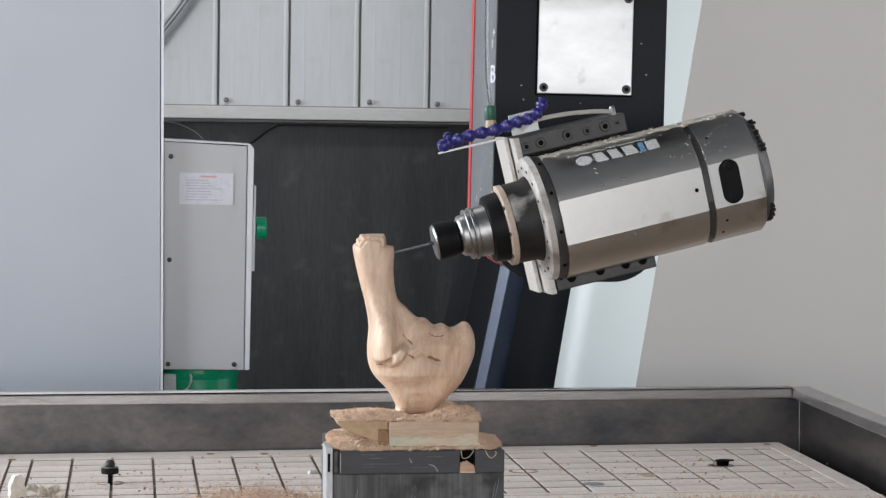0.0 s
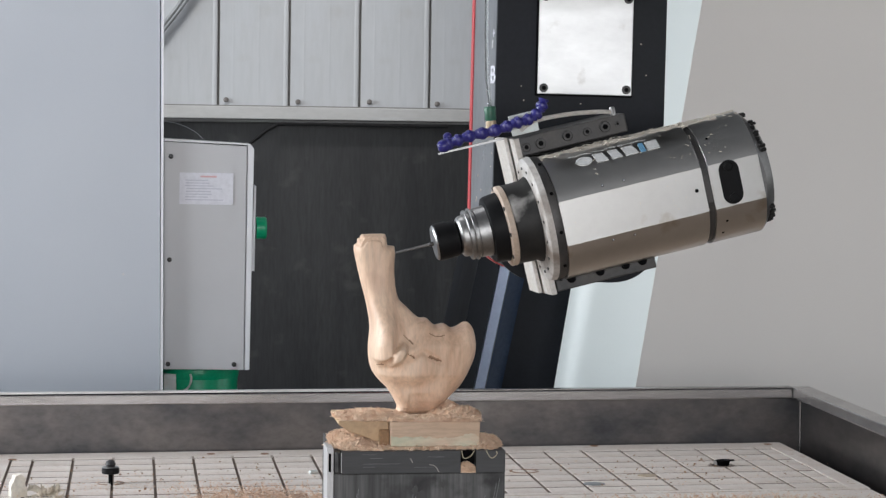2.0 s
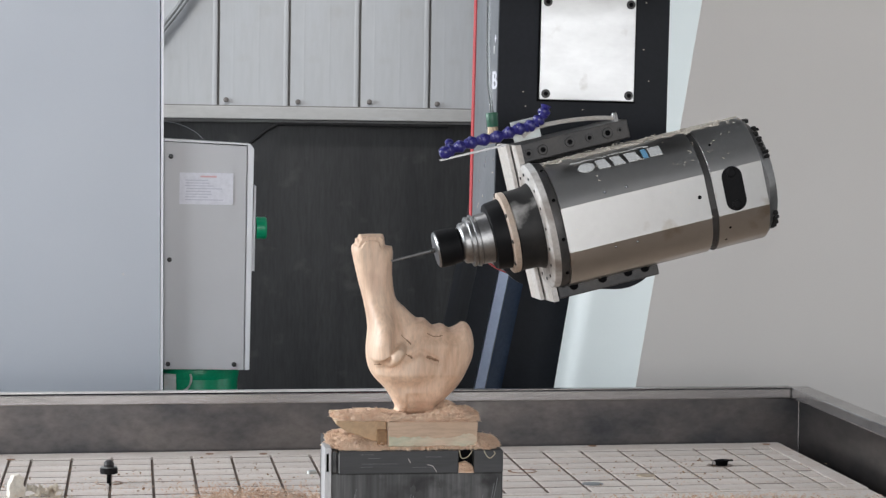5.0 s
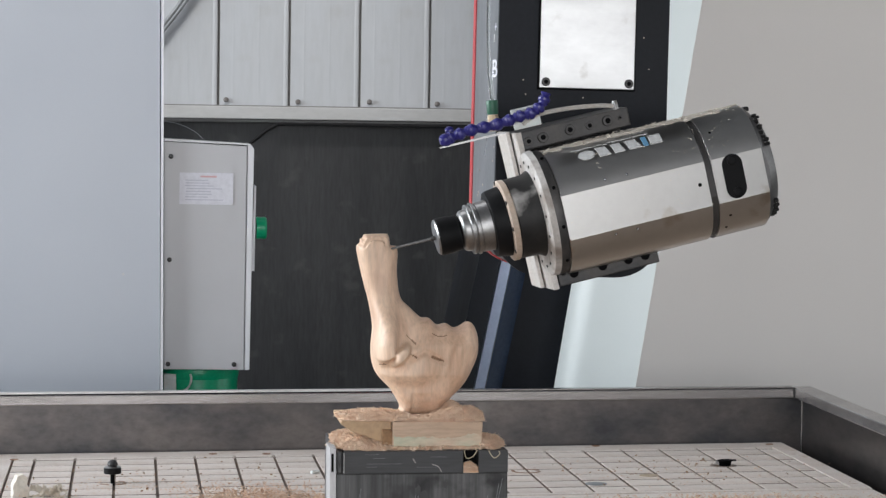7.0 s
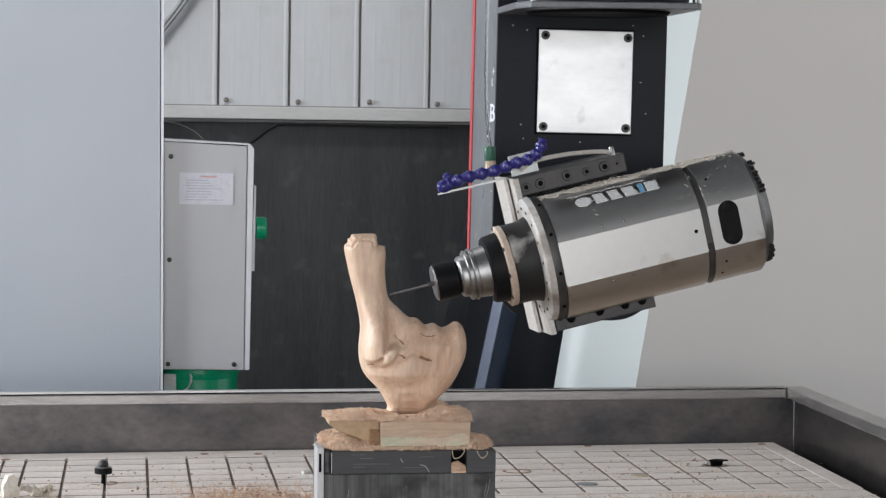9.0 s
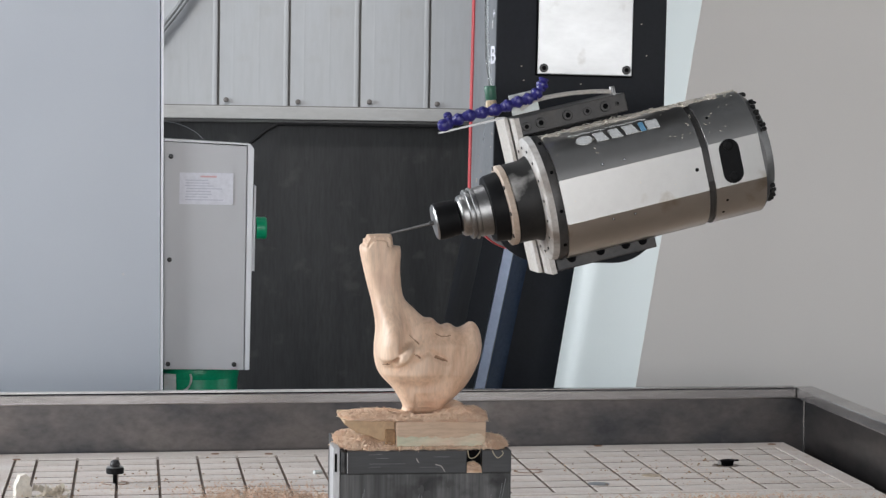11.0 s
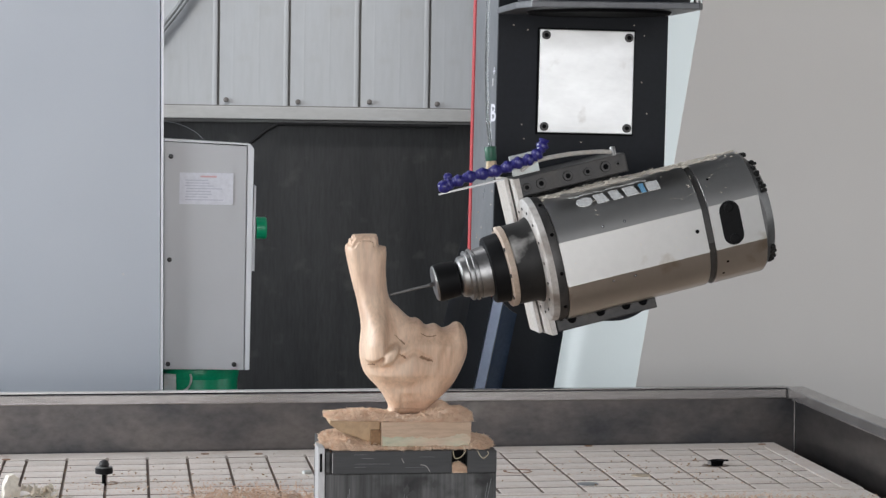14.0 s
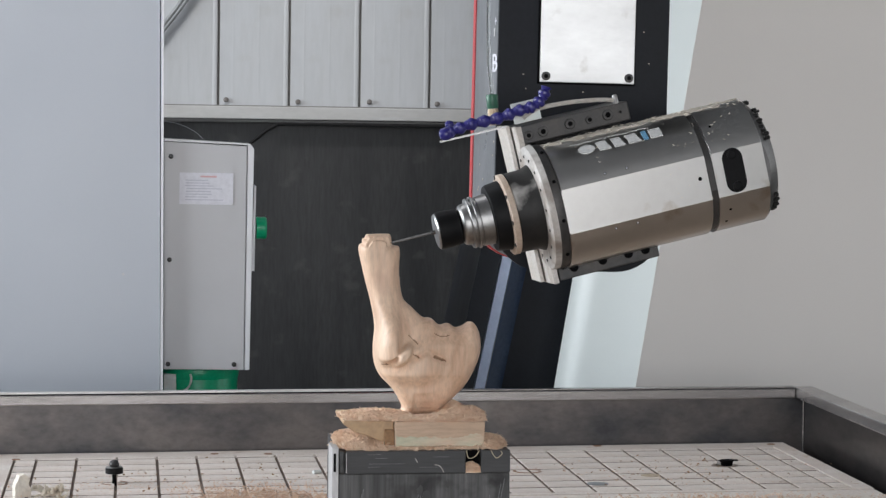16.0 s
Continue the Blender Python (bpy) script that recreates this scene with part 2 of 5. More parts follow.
def box(x0, x1, y0, y1, z0, z1, bevel=0.0, into=None, seg=2):
    bm = into or bmesh.new()
    r = bmesh.ops.create_cube(bm, size=1.0)
    for v in r["verts"]:
        v.co = ((x0 + x1) / 2 + v.co.x * (x1 - x0), (y0 + y1) / 2 + v.co.y * (y1 - y0), (z0 + z1) / 2 + v.co.z * (z1 - z0))
    if bevel:
        es = list({e for v in r["verts"] for e in v.link_edges})
        bmesh.ops.bevel(bm, geom=es, offset=bevel, segments=seg, affect="EDGES", profile=0.6)
    return bm


def lathe(profile, axis="X", n=40, into=None, at=(0, 0, 0)):
    """A turned body: profile of (place along the axis, radius)."""
    bm = into or bmesh.new()
    rings = []
    for s, r in profile:
        ring = []
        for k in range(n):
            a = 2 * math.pi * k / n
            c, d = r * math.cos(a), r * math.sin(a)
            co = {"X": (s, c, d), "Y": (c, s, d), "Z": (c, d, s)}[axis]
            ring.append(bm.verts.new(Vector(co) + Vector(at)))
        rings.append(ring)
    for a, b in zip(rings, rings[1:]):
        for k in range(n):
            bm.faces.new((a[k], a[(k + 1) % n], b[(k + 1) % n], b[k]))
    bm.faces.new(rings[0])
    bm.faces.new(rings[-1])
    return bm


def prism(outline, d0, d1, axis="Y", bevel=0.0, into=None):
    """A flat outline drawn out along an axis. Y: outline is (x, z); X: (y, z); Z: (x, y)."""
    bm = into or bmesh.new()
    put = {"Y": lambda a, b, d: (a, d, b), "X": lambda a, b, d: (d, a, b), "Z": lambda a, b, d: (a, b, d)}[axis]
    lo = [bm.verts.new(put(a, b, d0)) for a, b in outline]
    hi = [bm.verts.new(put(a, b, d1)) for a, b in outline]
    bm.faces.new(lo)
    bm.faces.new(hi)
    k = len(lo)
    for i in range(k):
        bm.faces.new((lo[i], lo[(i + 1) % k], hi[(i + 1) % k], hi[i]))
    if bevel:
        bmesh.ops.recalc_face_normals(bm, faces=bm.faces)
        es = [e for e in bm.edges if e.calc_face_angle(0) > radians(30)]
        bmesh.ops.bevel(bm, geom=es, offset=bevel, segments=2, affect="EDGES", profile=0.6)
    return bm


def tube(points, radius, n=10, into=None):
    bm = into or bmesh.new()
    pts = [Vector(p) for p in points]
    rings = []
    for i, p in enumerate(pts):
        d = (pts[min(i + 1, len(pts) - 1)] - pts[max(i - 1, 0)]).normalized()
        side = d.cross(Vector((0, 0, 1)) if abs(d.z) < 0.9 else Vector((1, 0, 0))).normalized()
        up = side.cross(d)
        rings.append([bm.verts.new(p + radius * (math.cos(2 * math.pi * k / n) * side + math.sin(2 * math.pi * k / n) * up)) for k in range(n)])
    for a, b in zip(rings, rings[1:]):
        for k in range(n):
            bm.faces.new((a[k], a[(k + 1) % n], b[(k + 1) % n], b[k]))
    bm.faces.new(rings[0])
    bm.faces.new(rings[-1])
    return bm


def smooth_line(points, steps=6, closed=False):
    """Catmull-Rom curve through the points."""
    p = [Vector(q) for q in points]
    out, k = [], len(p)
    for i in range(k if closed else k - 1):
        a, b, c, d = (p[(i + j) % k] if closed else p[min(max(i + j, 0), k - 1)] for j in (-1, 0, 1, 2))
        for s in range(steps):
            t = s / steps
            out.append(0.5 * ((2 * b) + (c - a) * t + (2 * a - 5 * b + 4 * c - d) * t * t + (3 * b - a - 3 * c + d) * t ** 3))
    if not closed:
        out.append(p[-1])
    return out


def thing(name, at, label, category, group="", kind=""):
    ob = new(name)
    ob.empty_display_size = 0.05
    ob.matrix_basis = at if isinstance(at, Matrix) else Matrix.Translation(at)
    return tagged(ob, label, category, group, kind)


def hex_screw(name, parent, at, r, mat="dark_steel"):
    """Socket screw head with a raised ring round a black hexagon socket, facing the front."""
    bm = lathe([(0, r), (-r * 0.35, r), (-r * 0.5, r * 0.88), (-r * 0.5, r * 0.56)], "Y", 18)
    cut = len(bm.faces)
    lathe([(-r * 0.505, r * 0.54), (-r * 0.51, r * 0.5)], "Y", 6, into=bm)
    bm.faces.ensure_lookup_table()
    for f in bm.faces[cut:]:
        f.material_index = 1
    ob = part(name, bm, mat, parent, m=Matrix.Translation(at), smooth=True)
    ob.data.materials.append(M["shade_black"])
    return ob


# ---- hall ----
def hall():
    floor = part("floor", box(-6.2, 7.2, -6.2, 9.9, -0.2, 0), "concrete")
    tagged(floor, "grey concrete workshop floor", "floor", kind="structure")
    roof = bmesh.new()
    for a in ((-6.2, 7.2, -6.2, 5.6), (-6.2, 7.2, 7.2, 9.9), (-6.2, -3.7, 5.6, 7.2), (0.3, 7.2, 5.6, 7.2)):
        box(a[0], a[1], a[2], a[3], 6.0, 6.2, into=roof)
    ceil = part("ceiling", roof, "roof")
    tagged(ceil, "dark sheet metal workshop roof with an open skylight", "ceiling", kind="structure")
    left = bmesh.new()
    for a in ((-6.2, 2.8, 0, 6), (8.8, 9.9, 0, 6), (2.8, 8.8, 0, 1.6), (2.8, 8.8, 4.4, 6)):
        box(-6.2, -6.0, a[0], a[1], a[2], a[3], into=left)
    tagged(part("wall_west", left, "shell"), "grey workshop wall with a wide window opening", "wall", kind="structure")
    right = bmesh.new()
    for a in ((-6.2, 2.1, 0, 6), (7.1, 9.9, 0, 6), (2.1, 7.1, 0, 1.7), (2.1, 7.1, 4.1, 6)):
        box(7.0, 7.2, a[0], a[1], a[2], a[3], into=right)
    tagged(part("wall_east", right, "shell"), "grey workshop wall with a window opening", "wall", kind="structure")
    front = bmesh.new()
    for a in ((-6.0, -4.8, 0, 6), (3.2, 7.0, 0, 6), (-4.8, 3.2, 4.6, 6)):
        box(a[0], a[1], -6.2, -6.0, a[2], a[3], into=front)
    tagged(part("wall_south", front, "shell"), "grey workshop wall with a wide open gate", "wall", kind="structure")
    back = part("wall_north", box(-6.0, 7.0, 9.56, 9.9, 0, 6.0), "wall_seam_shade")
    tagged(back, "sheet-clad workshop wall, white above and dark steel below", "wall", kind="structure")
    # the cladding leans a little out of level
    lean = Matrix.Translation((0.7, 0, 1.67)) @ Matrix.Rotation(radians(0.45), 4, "Y") @ Matrix.Translation((-0.7, 0, -1.67))
    step = 0.2705
    me = None
    for i in range(-6, 10):
        x = 0.3204 + i * step
        if me is None:
            bm = bmesh.new()
            # one pan of trapezoid sheet: flat field with a narrow standing rib and a shallow swage
            prof = [(0.007, 0.0), (0.052, 0.0), (0.058, 0.0003), (0.064, 0.0), (0.150, 0.0), (0.156, 0.0003), (0.162, 0.0), (0.250, 0.0), (0.256, 0.0018), (0.264, 0.0018), (step - 0.002, 0.0)]
            loop = [(px, -d) for px, d in prof] + [(prof[-1][0], 0.005), (prof[0][0], 0.005)]
            prism(loop, 0.0, 2.9, "Z", into=bm)
            ob = part("sheet_panel", bm, "wall_sheet", back)
            me = ob.data
        else:
            ob = new("sheet_panel", me)
            ob.parent = back
        ob.matrix_basis = lean @ Matrix.Translation((x, 9.545, 1.69))
        sc = part("screw", lathe([(0.004, 0.010), (-0.004, 0.010), (-0.008, 0.006)], "Y", 12), "screw_grey", back,
                  m=lean @ Matrix.Translation((x + 0.032 + 0.004 * (i % 3), 9.535, 1.722 - 0.004 * (i % 2))))
    part("ledge_trim", box(-6, 7, 9.47, 9.555, 1.650, 1.698, 0.004), "wall_trim", back, "scuffed off-white ledge trim", m=lean)
    # dark bar paints the shadow of the sheets' lower edge on the trim
    part("ledge_shadow", box(-6, 7, 9.515, 9.556, 1.6985, 1.7025), "wall_seam_shade", back, m=lean)
    part("ledge_lip", box(-6, 7, 9.49, 9.556, 1.640, 1.647), "wall_seam_shade", back, m=lean)
    # dark lower sheets
    x = -1.3
    for k, w in enumerate((0.9, 0.62, 0.86, 0.74, 0.9, 1.0)):
        part("dark_panel", box(x, x + w, 9.535, 9.556, 0.0, 1.639), "wall_dark", back)
        x += w
    # cable runs on the wall
    c = part("thin_wire", tube(smooth_line([(0.10, 9.5, 1.645), (0.17, 9.5, 1.632), (0.23, 9.5, 1.605), (0.27, 9.5, 1.57)]), 0.0014, 6), "cable_grey", smooth=True)
    tagged(c, "thin pale wire hanging against the dark wall", "wire")
    c = part("cable", tube(smooth_line([(0.36, 9.4, 1.50), (0.46, 9.44, 1.575), (0.53, 9.47, 1.622), (0.62, 9.48, 1.634), (1.2, 9.48, 1.628)]), 0.006), "cable", smooth=True)
    tagged(c, "black cable hung under the wall ledge", "cable")
    for a, b in (((0.102, 9.515, 1.989), (0.214, 9.515, 2.145)), ((0.102, 9.515, 1.969), (0.232, 9.515, 2.145))):
        c = part("conduit", tube([(a[0] - 0.5, 9.53, a[2] - 0.62), a, ((a[0] + b[0]) / 2 + 0.004, 9.515, (a[2] + b[2]) / 2), b, (b[0] + 0.35, 9.515, b[2] + 0.5)], 0.008), "cable_grey", smooth=True)
        tagged(c, "thin grey conduit slanting up the white wall", "conduit", "wall conduits")


# ---- machine frame ----
def machine_frame():
    col = thing("machine_column", (0, 6.6, 0), "grey-blue painted sheet steel machine column with white edge", "machine column")
    part("side_panel", box(-1.6, 0.0712, 0.0, 0.8, 0, 3.2, 0.001), "panel_blue", col)
    part("edge_strip", prism([(0.0715, 0.0), (0.0775, 0.0), (0.0835, 3.2), (0.0755, 3.2)], -0.004, 0.6), "panel_edge", col, "white edge strip")
    part("rivet", lathe([(0.002, 0.004), (-0.002, 0.003)], "Y", 10, at=(-0.025, 0, 1.24)), "cabinet", col)

    cab = thing("control_cabinet", (0.087, 6.63, 0.985), "light grey sheet steel control cabinet with a printed label", "cabinet")
    # the front leans a little: the top is wider than the bottom
    part("body", prism([(-0.0070, 0.0), (0.207, -0.003), (0.215, 0.594), (-0.0055, 0.606)], 0.0, 0.28, bevel=0.002), "cabinet", cab)
    part("side_flange", prism([(0.2085, -0.004), (0.2225, -0.003), (0.2335, 0.586), (0.226, 0.597), (0.2165, 0.5985)], 0.002, 0.27, bevel=0.0015), "panel_edge", cab, "white edge flange of the cabinet")
    part("top_cap", prism([(-0.0045, 0.607), (0.224, 0.597), (0.224, 0.6), (-0.0045, 0.613)], -0.002, 0.27), "panel_edge", cab, "white top fold")
    part("hinge_strip", prism([(0.2265, 0.26), (0.236, 0.26), (0.240, 0.488), (0.2345, 0.49)], 0.02, 0.1, bevel=0.001), "panel_edge", cab, "white door strip")
    knob = part("switch_knob", lathe([(0.238, 0.030), (0.262, 0.030), (0.266, 0.026)], "X", 20, at=(0.004, 0.06, 0.374)), "green", cab, "green rotary switch", smooth=True)
    for x, z in ((0.013, 0.566), (0.0095, 0.292), (0.006, 0.014), (0.181, 0.012)):
        part("screw", lathe([(0.001, 0.0065), (-0.003, 0.0065), (-0.005, 0.003)], "Y", 12, at=(x, 0, z)), "dark_steel", cab)
    tag = part("label_sheet", box(0.030, 0.172, -0.0025, -0.0005, 0.440, 0.524), "paper", cab, "white printed label with a red heading", m=Matrix.Rotation(radians(0.7), 4, "Y"))
    part("heading_bar", box(0.085, 0.128, -0.0032, -0.0026, 0.512, 0.5165), "ink_red", tag)
    random.seed(4)
    for k in range(8):
        z = 0.503 - k * 0.0074
        a = 0.044 + random.random() * 0.004
        part("text_bar", box(a, a + 0.055 + 0.05 * random.random(), -0.0032, -0.0026, z, z + 0.0022), "ink", tag)

    buck = thing("bucket", (0.181, 6.76, 0.631), "green plastic bucket with a pale sticker below the cabinet", "bucket")
    part("body", lathe([(0, 0.085), (0.20, 0.098), (0.335, 0.103), (0.34, 0.100), (0.34, 0.03)], "Z", 40), "green", buck, smooth=True)
    part("rim", lathe([(0.322, 0.104), (0.34, 0.107), (0.352, 0.104), (0.352, 0.02)], "Z", 40), "green", buck, smooth=True)
    part("handle", tube(smooth_line([(-0.028, -0.108, 0.338), (-0.026, -0.112, 0.325), (-0.032, -0.112, 0.305), (-0.05, -0.11, 0.29)]), 0.003, 8), "white_plastic", buck, "white bucket handle", smooth=True)
    part("sticker", prism([(-0.098, 0.24), (-0.064, 0.24), (-0.066, 0.336), (-0.098, 0.336)], -0.088, -0.045), "white_plastic", buck, "pale sticker")
    crate = part("tool_stand", box(0.09, 0.62, 6.62, 7.15, 0, 0.630, 0.01), "dark_steel")
    tagged(crate, "dark steel stand under the green bucket", "stand")

    rc = thing("gantry_column", (0, 6.6, 0), "warm grey gantry column with slanting pale edge and black way covers", "machine column")
    def sx(x, z):
        return x + (z - 0.934) * 0.1640

    def sy(x, z):
        return x + (z - 0.934) * 0.205
    zt = 3.2
    part("front_panel", prism([(sx(1.354, 0), 0), (3.2, 0), (3.2, zt), (sx(1.354, zt), zt)], 0.0, 0.9), "column_warm", rc)
    # pale slanting side, set back from the front
    bm = bmesh.new()
    quad = []
    for z in (0, zt):
        quad.append([bm.verts.new((sx(x, z), y, z)) for x, y in ((1.3535, 0.002), (1.245, 0.079), (1.220, 0.094), (1.196, 0.111), (1.175, 0.130), (1.1575, 0.152), (1.335, 0.8), (1.3535, 0.8))])
    for k in range(8):
        bm.faces.new((quad[0][k], quad[0][(k + 1) % 8], quad[1][(k + 1) % 8], quad[1][k]))
    bm.faces.new(quad[0])
    bm.faces.new(quad[1])
    part("edge_panel", bm, "column_pale", rc, "pale slanting edge panel", smooth=True)
    part("way_cover", prism([(sy(1.043, 0), 0), (sx(1.22, 0), 0), (sx(1.22, zt), zt), (sy(1.043, 1.9), 1.9)], 0.34, 0.8), "black_gloss", rc, "black gloss way cover")
    def strip(name, mat, xa, ya, xb, yb, lab):
        bm = bmesh.new()
        lo = [bm.verts.new((sy(x, 0), y, 0)) for x, y in ((xa, ya), (xb, yb), (xb, 0.8), (xa, 0.8))]
        hi = [bm.verts.new((sy(x, zt), y, zt)) for x, y in ((xa, ya), (xb, yb), (xb, 0.8), (xa, 0.8))]
        bm.faces.new(lo), bm.faces.new(hi)
        for k in range(4):
            bm.faces.new((lo[k], lo[(k + 1) % 4], hi[(k + 1) % 4], hi[k]))
        part(name, bm, mat, rc, lab)
    strip("guide_cover", "navy_cover", 0.989, 0.28, 1.042, 0.33, "dark blue glossy guide cover")
    strip("guide_cover", "steel_cover", 0.963, 0.31, 0.988, 0.29, "steel blue guide cover")
    strip("guide_cover", "black_gloss", 0.905, 0.36, 0.962, 0.33, "black guide cover")
    part("scratch", lathe([(0.001, 0.004), (-0.001, 0.003)], "Y", 8, at=(1.268, 0.07, 0.975)), "cabinet", rc)

    bed = thing("machine_bed", (0, 0, 0), "dark steel machine bed under the moving table", "machine bed")
    part("base", box(-1.4, 2.1, 3.2, 5.9, 0.0, 0.62, 0.02), "dark_steel", bed)
    for y in (3.7, 5.4):
        part("rail", box(-1.4, 2.1, y - 0.03, y + 0.03, 0.62, 0.68, 0.004), "steel", bed)


# ---- moving table ----
TX = 0.0941
COLS = [0.8946 + TX * i for i in range(-12, 6)]
COLS = [COLS[0] - 0.052] + COLS + [COLS[-1] + 0.0745, COLS[-1] + 0.1490, COLS[-1] + 0.1915]
ROWS = [5.8208 - TX * j for j in range(-1, 6)]


LEVEL = Matrix.Translation((1.1, 0, 0.85)) @ Matrix.Rotation(radians(-0.35), 4, "Y") @ Matrix.Translation((-1.1, 0, -0.85))


RIM_LEVEL = Matrix.Translation((1.1, 0, 0.8435)) @ Matrix.Rotation(radians(-0.155), 4, "Y") @ Matrix.Translation((-1.1, 0, -0.85))


def on_board(x, y, lift=0.0):
    """A place on the board, which stands a little out of level."""
    return (x, y, 0.85 - (1.1 - x) * math.tan(radians(0.35)) + lift)


def worktable():
    t = thing("worktable", (0.6, 4.5, 0.68), "steel-rimmed machine table with a pale grooved spoilboard", "machine table")
    o = Matrix.Translation((-0.6, -4.5, -0.68)) @ LEVEL
    part("bed_plate", box(-1.0, 1.70, 2.9, 6.09, 0.681, 0.80, 0.004), "rim_steel", t, m=o)
    part("board_core", box(-0.95, 1.604, 4.90, 6.035, 0.801, 0.8425), "groove", t, "brown groove bottoms of the spoilboard, darkened like shade", m=o)
    w = Matrix.Translation((-0.6, -4.5, -0.68)) @ RIM_LEVEL
    # tray rim: plate with a square tube along its top
    part("rim_plate", box(-1.0, 1.70, 6.052, 6.066, 0.812, 0.966), "rim_steel", t, "scratched dark steel rim plate", m=w)
    part("rim_tube", box(-1.0, 1.639, 6.046, 6.074, 0.9665, 0.992, 0.003), "rim_tube", t, "worn bare steel rim tube", m=w)
    # added strips: painted highlight on the tube top, with a black line beneath
    part("tube_highlight", box(-0.999, 0.72, 6.0465, 6.0735, 0.9945, 0.9988, 0.0008), "highlight_edge", t, "pale strip painted as the highlight along the rim tube", m=w)
    part("highlight_end", box(0.7205, 1.638, 6.0465, 6.0735, 0.9930, 0.9962, 0.0008), "rim_tube", t, "added steel strip carrying on where the highlight stops", m=w)
    part("highlight_underline", box(-0.998, 1.638, 6.048, 6.072, 0.9922, 0.9944), "shade_black", t, m=w)
    part("rim_plate", box(1.662, 1.676, 2.9, 6.051, 0.812, 0.966), "rim_steel", t, "scratched dark steel rim plate", m=w)
    part("rim_tube", box(1.640, 1.690, 2.9, 6.076, 0.9668, 0.994, 0.003), "rim_tube", t, "worn bare steel rim tube", m=w)
    part("rim_plate", box(-1.0, -0.986, 2.9, 6.051, 0.812, 0.966), "rim_steel", t, m=w)
    part("rim_tube", box(-1.008, -0.978, 2.9, 6.045, 0.9668, 0.994, 0.003), "rim_tube", t, m=w)
    part("weld_seam", tube([(1.6605, 6.049, 0.81 + 0.0155 * k) for k in range(11)], 0.003, 6), "rim_tube", t, m=w)
    # margins of the board
    part("board_margin", box(-0.95, 1.604, 5.952, 6.035, 0.8426, 0.85, 0.001), "tile", t, "pale uncut border of the spoilboard", m=o)
    part("board_margin", box(COLS[-1] + 0.003, 1.604, 5.275, 5.9515, 0.8426, 0.85, 0.001), "tile", t, m=o)
    part("board_margin", box(-0.95, COLS[0] - 0.003, 5.275, 5.9515, 0.8426, 0.85, 0.001), "tile", t, m=o)
    part("board_sheet", box(-0.95, 1.60, 4.90, 5.238, 0.8426, 0.8495, 0.001), "tile", t, "front sheet of the spoilboard", m=o)
    # unseen board, added to darken and warm the reflection in the housing
    part("unseen_board", box(-0.95, 1.60, 3.0, 4.895, 0.801, 0.8495, 0.001), "reflected_brown", t, "unseen brown board added for its reflection in the spindle", m=o)
    part("joint_strip", box(-0.95, 1.60, 5.247, 5.266, 0.8426, 0.851, 0.001), "tile", t, m=o)
    meshes = {}
    g = 0.0032
    ys = [5.9515] + ROWS + [5.272]
    for a, b in zip(COLS, COLS[1:]):
        for k, (c, d) in enumerate(zip(ys, ys[1:])):
            w, h = round(b - a - 2 * g, 4), round(c - d - 3.2 * g, 4)
            if h < 0.006:
                continue
            if (w, h) not in meshes:
                bm = box(-w / 2, w / 2, -h / 2, h / 2, -0.0074, 0, 0.0008, seg=1)
                # tile sides take the brown cut colour with groove shade painted in
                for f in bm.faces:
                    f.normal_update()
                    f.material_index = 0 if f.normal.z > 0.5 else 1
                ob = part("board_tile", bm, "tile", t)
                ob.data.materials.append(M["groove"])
                meshes[w, h] = ob.data
            else:
                ob = new("board_tile", meshes[w, h])
                ob.parent = t
            ob.matrix_basis = o @ Matrix.Translation(((a + b) / 2, (c + d) / 2, 0.85 + random.uniform(-0.0004, 0.0004)))
    return t


def table_bolt(at):
    b = thing("table_bolt", Matrix.Translation(at) @ Matrix.Scale(0.84, 4), "black knurled locating bolt standing in the spoilboard", "bolt")
    part("stem", lathe([(-0.006, 0.0055), (0.0255, 0.0055)], "Z", 16), "shade_black", b)
    part("collar", lathe([(0.026, 0.021), (0.027, 0.023), (0.040, 0.023), (0.0415, 0.02)], "Z", 24), "rubber", b, smooth=True)
    part("washer", lathe([(0.042, 0.023), (0.0445, 0.021)], "Z", 24), "steel", b, smooth=True)
    part("dome", lathe([(0.045, 0.012), (0.051, 0.0138), (0.058, 0.011), (0.0615, 0.006), (0.0625, 0.001)], "Z", 20), "dark_steel", b, smooth=True)
    for a0, a1 in ((200, 255), (285, 350), (20, 60)):
        out = [(0.038 * math.cos(radians(a0 + (a1 - a0) * k / 8)), 0.038 * math.sin(radians(a0 + (a1 - a0) * k / 8))) for k in range(9)]
        part("ring_slot", prism(out + [(x * 0.8, y * 0.8) for x, y in reversed(out)], 0.0006, 0.0014, "Z"), "knot", b)
    return b


def board_plug(at, r, mat, label):
    p = part("board_plug", lathe([(0.0004, r), (0.0016, r * 0.985), (0.0018, r * 0.9)], "Z", 28), mat, m=Matrix.Translation(at), smooth=True)
    return tagged(p, label, "plug")


def ring_mark(at, r, label):
    """A round cut in the board: two dark arcs of a ring."""
    t = thing("ring_cut", at, label, "ring mark", "round cuts in the board")
    for a0, a1 in ((150, 345), (15, 95)):
        n = 14
        out = [(r * math.cos(radians(a0 + (a1 - a0) * k / n)), r * math.sin(radians(a0 + (a1 - a0) * k / n))) for k in range(n + 1)]
        inn = [(x * 0.8, y * 0.8) for x, y in reversed(out)]
        part("arc", prism(out + inn, 0.0006, 0.0013, "Z"), "knot", t)
    return t


